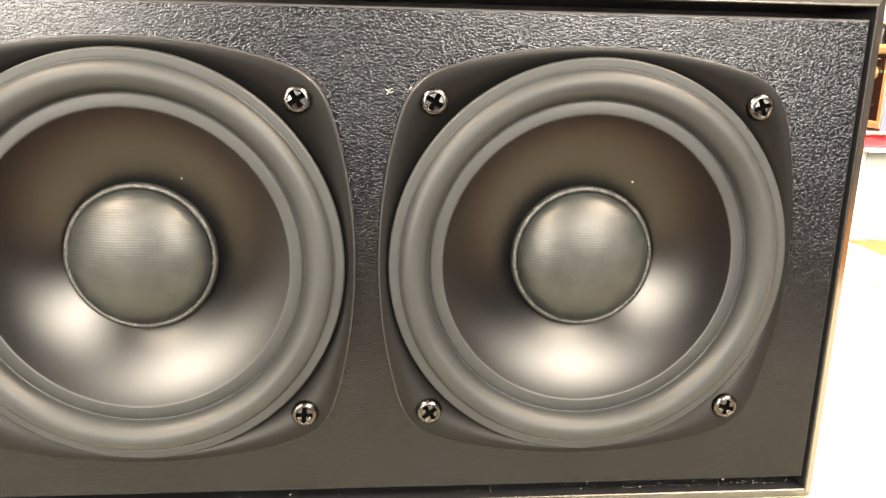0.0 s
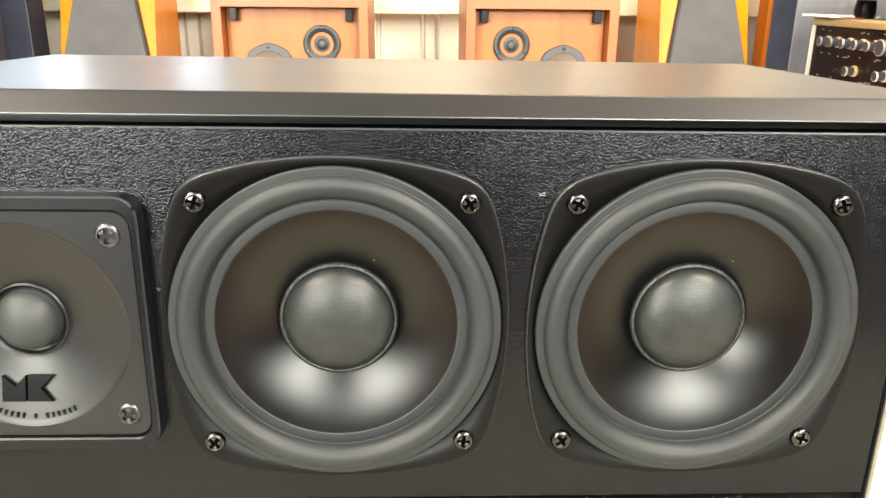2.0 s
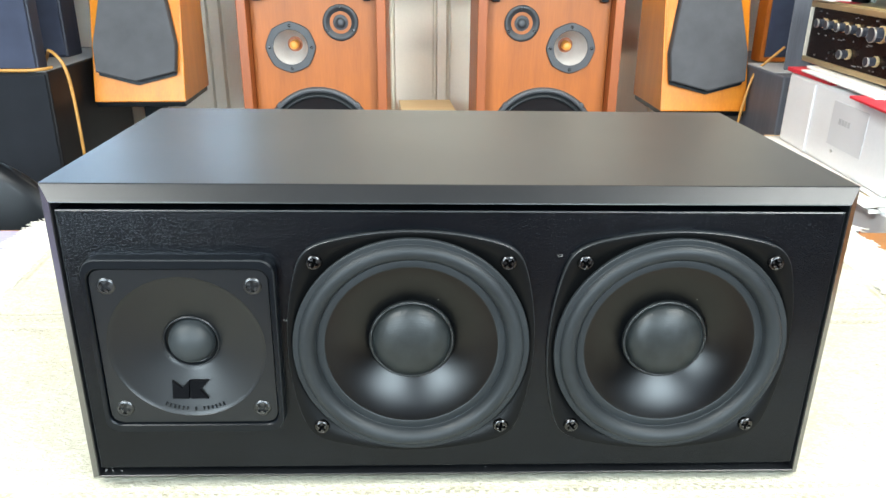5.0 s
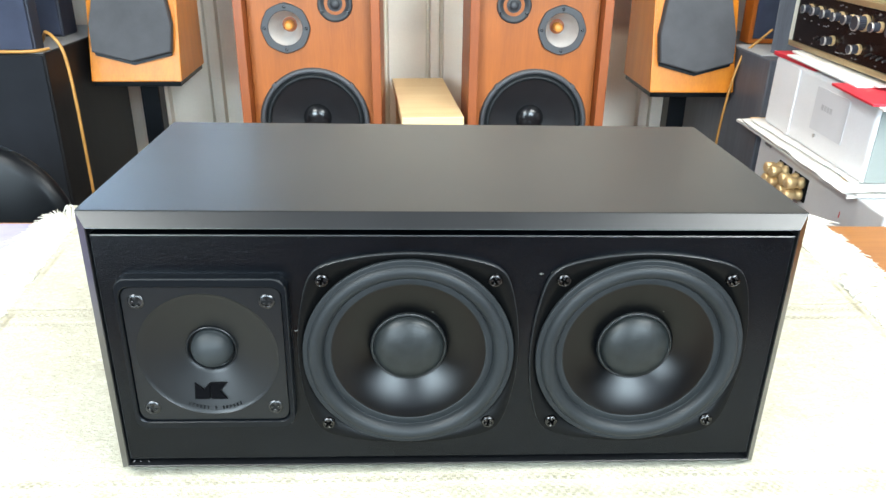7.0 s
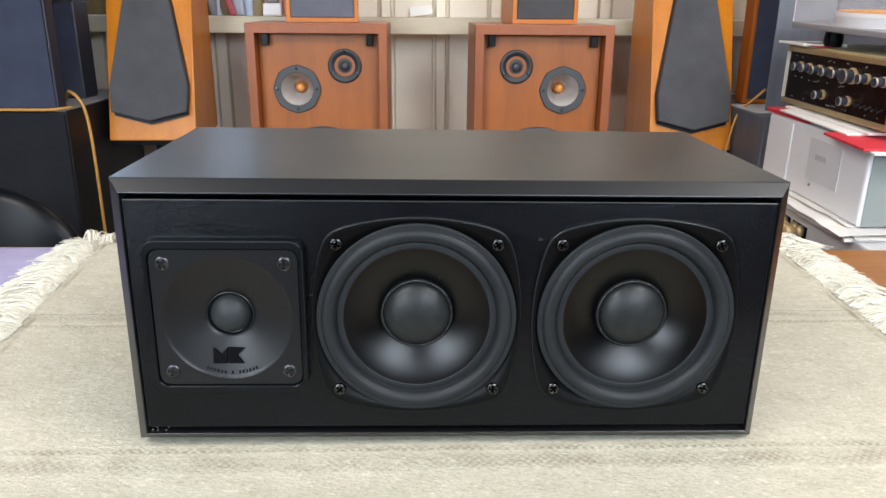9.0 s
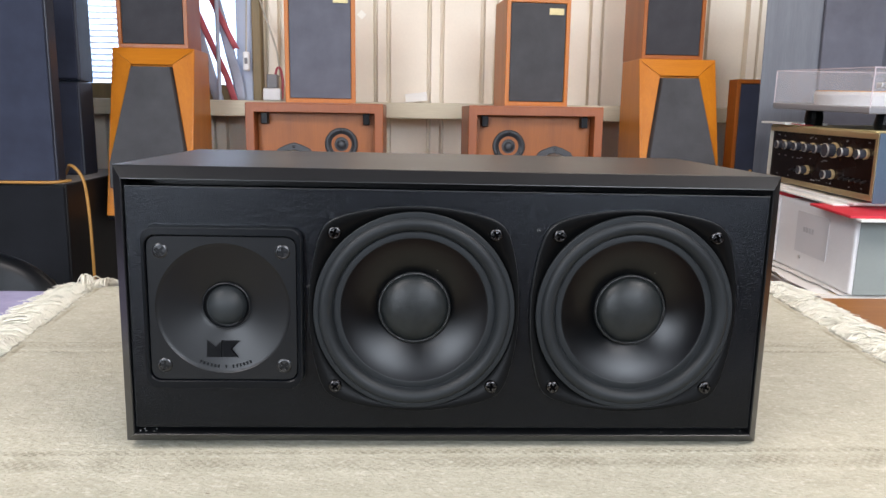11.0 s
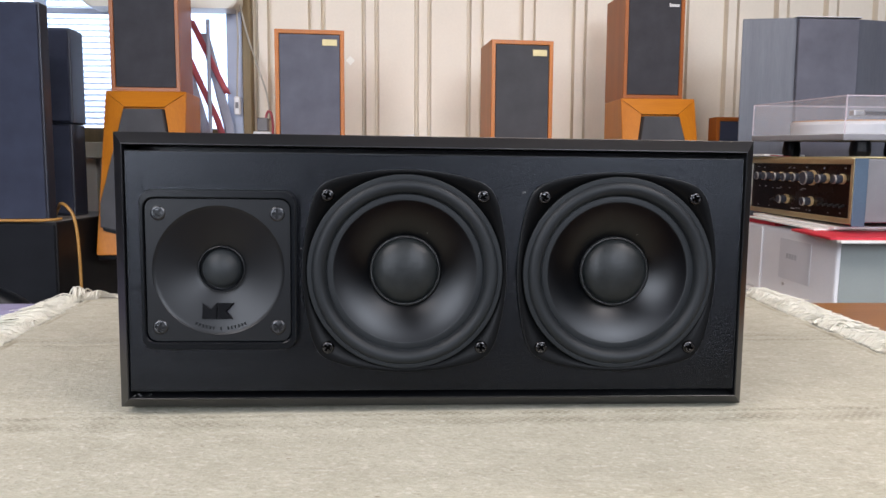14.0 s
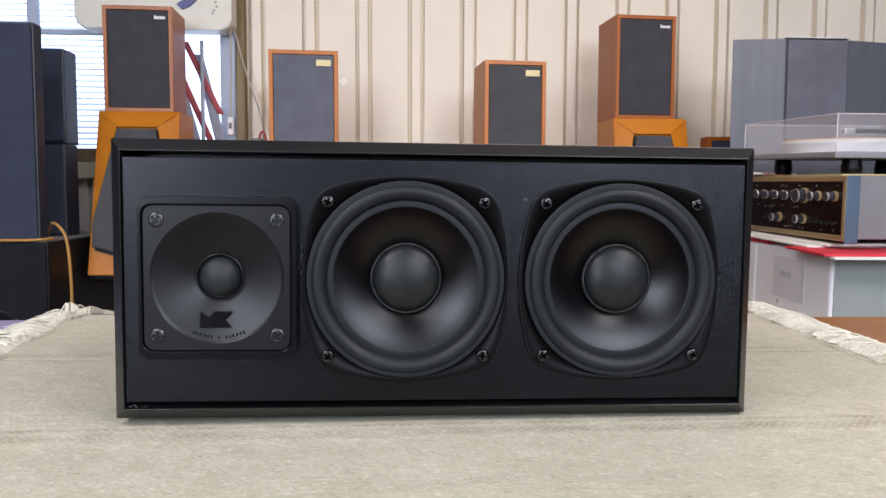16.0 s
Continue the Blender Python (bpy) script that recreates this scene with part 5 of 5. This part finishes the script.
mags = unit("magazines", 0.8056, "red and white magazines lying under the amplifier", "magazine", lean=1.7)
part("magazine", box(0.005, 0.20, -0.022, 0.26, 0, 0.0095, 0.001), RED, mags, "red magazine cover", m=pose(0, 0, 0, 0, 0, 2))
part("magazine", box(0.42, 0.545, -0.036, 0.24, 0, 0.0050, 0.001), PAPER, mags, m=pose(0, 0, 0, 0, 0, -2))
part("magazine", box(0.36, 0.53, -0.040, 0.24, 0.0052, 0.0105, 0.001), RED, mags, "red magazine cover", m=pose(0, 0, 0, 0, 0, -3))
part("magazine", box(0.08, 0.40, -0.024, 0.25, 0.0107, 0.0150, 0.001), PAPER, mags, m=pose(0, 0, 0, 0, 0, -1))
part("magazine", box(0.06, 0.42, -0.005, 0.24, 0.0152, 0.0210, 0.001), PAPER, mags, m=pose(0, 0, 0, 0, 0, 1))

amp = unit("stereo_amplifier", 0.8274, "vintage stereo amplifier with black panel, silver knobs and brass trim", "amplifier", 0.0, 0.017, 1.0)
AW, AH = 0.462, 0.140
part("case", box(0.0, AW, 0.010, 0.34, 0.006, AH, 0.003), GREYMETAL, amp, "grey metal case")
part("front_panel", box(0.006, AW - 0.006, 0.0, 0.0098, 0.010, AH - 0.006, 0.001), FACE, amp, "glossy black panel")
for x0, x1, z0, z1, mat in ((0.0, AW, AH - 0.0118, AH + 0.001, TRIM), (0.0, AW, 0.002, 0.0138, TRIM), (-0.001, 0.0020, 0.0139, AH - 0.0119, PALETRIM), (AW - 0.0098, AW + 0.001, 0.0139, AH - 0.0119, TRIM)):
    part("trim", box(x0, x1, -0.006, 0.0098, z0, z1, 0.0015), mat, amp, "worn brass trim")
part("side_panel", box(AW + 0.0012, AW + 0.0042, -0.005, 0.024, -0.002, AH + 0.001, 0.001), BLUESTEEL, amp, "blue-grey metal edge")
part("lid_board", box(-0.005, AW - 0.02, 0.0, 0.33, AH + 0.0012, AH + 0.0045, 0.001), PALEGOLD, amp, "cream top edge")
loose = unit("loose_paper", 0.8274 + AH + 0.0047, "white paper with a red corner lying on the amplifier", "paper", -0.022, 0.012, 1.0)
part("sheet", curled_sheet(0.0, 0.13, -0.016, 0.09, 0.0, 0.0055, 0.003, 8), PAPER, loose, "folded white paper")
part("scrap", curled_sheet(0.145, 0.175, -0.010, 0.03, 0.0, 0.0012, 0.008, 12), RED, loose, "small red printed scrap")


def knob_mesh(r, deep):
    """A fluted dark knob with a brass ring at its foot and a thin silver rim in front."""
    bm = bmesh.new()
    n = 40
    ser = lambda y, rr, cut: [(rr * (1 - (cut if i % 2 else 0)) * math.cos(math.tau * i / n), y, rr * (1 - (cut if i % 2 else 0)) * math.sin(math.tau * i / n)) for i in range(n)]
    add_loft(bm, [ser(0, r * 1.06, 0), ser(-0.0012, r * 1.10, 0), ser(-0.0062, r * 1.10, 0), ser(-0.0070, r * 0.95, 0), ser(-0.0074, r * 0.93, 0.09), ser(-deep + 0.0040, r * 0.90, 0.09),
                  ser(-deep + 0.0037, r * 0.99, 0), ser(-deep + 0.0005, r * 1.0, 0), ser(-deep, r * 0.97, 0), ser(-deep - 0.0002, r * 0.91, 0), ser(-deep + 0.0008, r * 0.88, 0)])
    for f in bm.faces:
        c = f.calc_center_median()
        away = math.hypot(c.x, c.z)
        f.material_index = 2 if -0.0070 < c.y < -0.0002 else 1 if c.y < -deep + 0.0038 and away > r * 0.90 else 0
    return mesh_of("knob", bm, [KNOBBODY, KNOBRING, GOLD])


KN = knob_mesh(0.0100, 0.0245)
KB = knob_mesh(0.0158, 0.0265)
for kx in (0.072, 0.114, 0.161, 0.208, 0.253, 0.358, 0.420):
    part("knob", KN, KNOBBODY, amp, "fluted dark knob with silver rim", m=pose(kx, 0, 0.0965))
part("knob", KB, KNOBBODY, amp, "larger fluted dark knob with silver rim", m=pose(0.302, 0, 0.0965))
for kx in (0.192, 0.300):
    part("knob", KN, KNOBBODY, amp, "fluted dark knob with silver rim", m=pose(kx, 0, 0.0425))
lever = mesh_of("lever", box(-0.0022, 0.0022, -0.013, 0, -0.0022, 0.0022, 0.0008), SCREW_DULL)
for kx in (0.128, 0.150, 0.172, 0.345, 0.366, 0.387, 0.408, 0.429):
    part("lever", lever, SCREW_DULL, amp, m=pose(kx, 0, 0.041, 20))
marks = bmesh.new()
mr = random.Random(11)
for k in range(30):
    kx = mr.uniform(0.03, 0.43)
    kz = mr.choice((0.066, 0.069, 0.117, 0.119, 0.020, 0.022))
    add_box(marks, kx, kx + mr.uniform(0.004, 0.009), -0.0008, 0.0002, kz, kz + 0.0022)
tagged(part("panel_marks", marks, GREYMETAL, amp, "tiny printed silver bars"), kind="stuff")

tt = unit("turntable", 0.9870, "turntable with clear acrylic lid standing on an amplifier", "turntable", 0.030, 0.036, 2.0)
for sx, drop in ((0.078, 0.0125), (0.365, 0.0070)):
    for y in (0.030, 0.30):
        part("foot", add_lathe(bmesh.new(), [(0, -drop), (0.020, -drop), (0.022, 0.004), (0.019, 0.0262), (0, 0.0262)], 24), PLASTIC, tt, m=pose(sx, y, 0.0002, 90))
part("plinth", box(-0.02, 0.40, -0.03, 0.35, 0.0265, 0.041, 0.003), PLINTH, tt, "silver grey plinth")
part("platter", add_lathe(bmesh.new(), [(0, 0.030), (0.145, 0.030), (0.147, 0.008), (0.145, 0), (0, 0)], 64), SILVER, tt, m=pose(0.200, 0.124, 0.071, -90))
part("record_label", add_lathe(bmesh.new(), [(0, 0.0025), (0.141, 0.0025), (0.142, 0), (0, 0)], 64), PLATTERMAT, tt, "orange platter mat", m=pose(0.200, 0.124, 0.0732, -90))
part("tonearm", box(0.372, 0.383, 0.022, 0.28, 0.080, 0.089, 0.002), PLASTIC, tt)
part("headshell", box(0.368, 0.387, -0.004, 0.0218, 0.078, 0.091, 0.003), CHROME, tt)
part("tonearm_pivot", add_lathe(bmesh.new(), [(0, 0.044), (0.018, 0.044), (0.018, 0), (0, 0)], 24), PLASTIC, tt, m=pose(0.378, 0.29, 0.080, -90))
lid = bmesh.new()
LX0, LX1, LY0, LY1, LZ0, LZ1, g = -0.018, 0.398, -0.028, 0.345, 0.0415, 0.1205, 0.003
QL = lambda i, z: [(LX0 + i, LY0 + i, z), (LX1 - i, LY0 + i, z), (LX1 - i, LY1 - i, z), (LX0 + i, LY1 - i, z)]
add_loft(lid, [QL(g, LZ1 - g), QL(g, LZ0), QL(0, LZ0), QL(0, LZ1)])
ob = part("lid", lid, ACRYLIC, tt, "clear acrylic dust cover")
ob.visible_shadow = False
# pale bars added to draw the bright glow of the lid's edges
e = 0.0022
for b in ((LX0, LX1, LY0, LY0, LZ1, LZ1), (LX0, LX1, LY1, LY1, LZ1, LZ1), (LX0, LX0, LY0, LY1, LZ1, LZ1), (LX1, LX1, LY0, LY1, LZ1, LZ1),
          (LX0, LX0, LY0, LY0, LZ0, LZ1), (LX1, LX1, LY0, LY0, LZ0, LZ1), (LX1, LX1, LY1, LY1, LZ0, LZ1)):
    rim = part("lid_edge_glow", box(b[0] - e / 2, b[1] + e / 2, b[2] - e / 2, b[3] + e / 2, b[4] - e / 2, b[5] + e / 2), ACRYLIC_GLOW, tt)
    rim.visible_shadow = False

# ---- things by the window ----
wb = thing("wall_unit", pose(-0.790, 2.085, 1.456), "ivory enamelled wall unit with rounded corners above the window", "wall unit")
bm = prism(rounded(0.50, 0.30, 0.035), -0.03, 0.06, 0.008)
part("cover", bm, IVORY, wb, m=pose(0, 0, 0.15))
for mx, mz in ((0.200, 0.088), (0.203, 0.074), (0.194, 0.062), (0.190, 0.052)):
    part("mark", box(mx - 0.003, mx + 0.003, -0.0312, -0.0300, mz - 0.003, mz + 0.003), GREYMETAL, wb, "small dark mark")
rib_bm = bmesh.new()
fold = [(0.076, 0.078), (0.110, 0.100), (0.150, 0.122), (0.152, 0.104), (0.118, 0.072), (0.092, 0.062)]
add_loft(rib_bm, [[(x, -0.0302, z) for x, z in fold], [(x * 0.99 + 0.001, -0.040 + 0.004 * (i % 2), z) for i, (x, z) in enumerate(fold)]])
part("ribbon", rib_bm, VIOLET, wb, "folded violet-blue ribbon")
part("bracket", box(-0.24, 0.24, 0.0602, 0.112, 0.03, 0.06, 0.002), IVORY, wb)

flag = thing("striped_cloth", pose(-0.70, 2.12, 1.03), "red and white striped cotton cloth hanging at the window", "cloth")
def strip(points, wide, depth, mat, label):
    """One hanging fold: a thin curved band of cloth along points (x, z)."""
    bm = bmesh.new()
    rings = []
    n = 12
    for j in range(n + 1):
        f = j / n * (len(points) - 1)
        i = min(int(f), len(points) - 2)
        u = f - i
        x = points[i][0] * (1 - u) + points[i + 1][0] * u
        z = points[i][1] * (1 - u) + points[i + 1][1] * u
        y = depth + 0.004 * math.sin(5 * j / n + 40 * wide)
        rings.append([(x - wide / 2, y + 0.003, z), (x - wide / 5, y - 0.002, z), (x + wide / 5, y + 0.001, z), (x + wide / 2, y - 0.001, z),
                      (x + wide / 2, y + 0.0015, z), (x + wide / 5, y + 0.0035, z), (x - wide / 5, y + 0.0005, z), (x - wide / 2, y + 0.0055, z)])
    add_loft(bm, rings)
    part("stripe", bm, mat, flag, label, smooth=True)


strip([(-0.024, 0.285), (0.028, 0.165), (0.073, 0.066), (0.095, -0.009)], 0.023, 0.0, FLAGRED, "faded red stripe")
strip([(-0.010, 0.400), (0.055, 0.262), (0.106, 0.158)], 0.022, 0.004, FLAGRED, "faded red stripe")
strip([(0.028, 0.36), (0.070, 0.20), (0.105, 0.05), (0.112, -0.009)], 0.034, 0.014, FLAGWHITE, "bluish grey stripe")
strip([(-0.030, 0.24), (0.010, 0.10), (0.040, -0.009)], 0.036, 0.010, FLAGWHITE, "bluish grey stripe")
strip([(-0.060, 0.30), (-0.025, 0.12), (-0.005, -0.009)], 0.030, 0.006, FLAGRED, "faded red stripe")
part("pole", add_lathe(bmesh.new(), [(0, -0.0095), (0.0065, -0.0095), (0.0065, 0.40), (0, 0.40)], 14), PALEFRAME, flag, "pale grey pole", m=pose(0.050, -0.012, 0, 90))

sw = thing("inline_switch", pose(-0.563, 2.13, 1.118), "white inline switch hanging on a grey cable", "switch")
part("body", box(-0.011, 0.011, -0.008, 0.008, 0, 0.062, 0.006, 3), WHITEPL, sw)
part("rocker", box(-0.005, 0.005, -0.0105, -0.0078, 0.022, 0.042, 0.001), GREYMETAL, sw)
tube("grey_cable", [(-0.555, 2.10, 1.50), (-0.553, 2.12, 1.40), (-0.560, 2.13, 1.28), (-0.563, 2.13, 1.18)], 0.003, GREYCORD, None, "grey cable hanging from the wall unit", "cable")
tube("grey_cable", [(-0.545, 2.10, 1.49), (-0.525, 2.13, 1.38), (-0.49, 2.14, 1.27), (-0.455, 2.13, 1.17), (-0.45, 2.11, 1.10)], 0.003, GREYCORD, None, "grey cable along the wall", "cable")
ad = thing("adapter", pose(-0.470, 2.09, 1.0205), "white adapter with dark cap standing on the ledge", "adapter")
part("body", box(-0.030, 0.030, -0.025, 0.025, 0, 0.040, 0.005, 3), WHITEPL, ad)
part("cap", box(-0.018, 0.018, -0.018, 0.018, 0.0402, 0.085, 0.004, 2), GREYMETAL, ad)
tube("red_wire", [(-0.46, 2.085, 1.105), (-0.455, 2.08, 1.13), (-0.44, 2.08, 1.125), (-0.435, 2.08, 1.07), (-0.44, 2.08, 1.025)], 0.004, FLAGRED, None, "red wire looping down to the ledge", "cable")
st = bmesh.new()
add_loft(st, [[(0.013, 0.0002, 0), (0, 0.0002, 0.013), (-0.013, 0.0002, 0), (0, 0.0002, -0.013)], [(0.013, -0.0006, 0), (0, -0.0006, 0.013), (-0.013, -0.0006, 0), (0, -0.0006, -0.013)]])
tagged(part("sticker", st, STICKER, None, m=pose(-0.183, Y1 - 0.0015, 1.315) @ Matrix.Diagonal((1.25, 1, 1.25, 1))), "white diamond sticker on the steel wall", "sticker")
tagged(part("paper_note", box(0, 0.075, -0.001, 0, 0, 0.03), PAPER, None, m=pose(-0.03, Y1 - 0.032, 1.021, -12, -7)), "white paper note standing on the ledge", "paper")
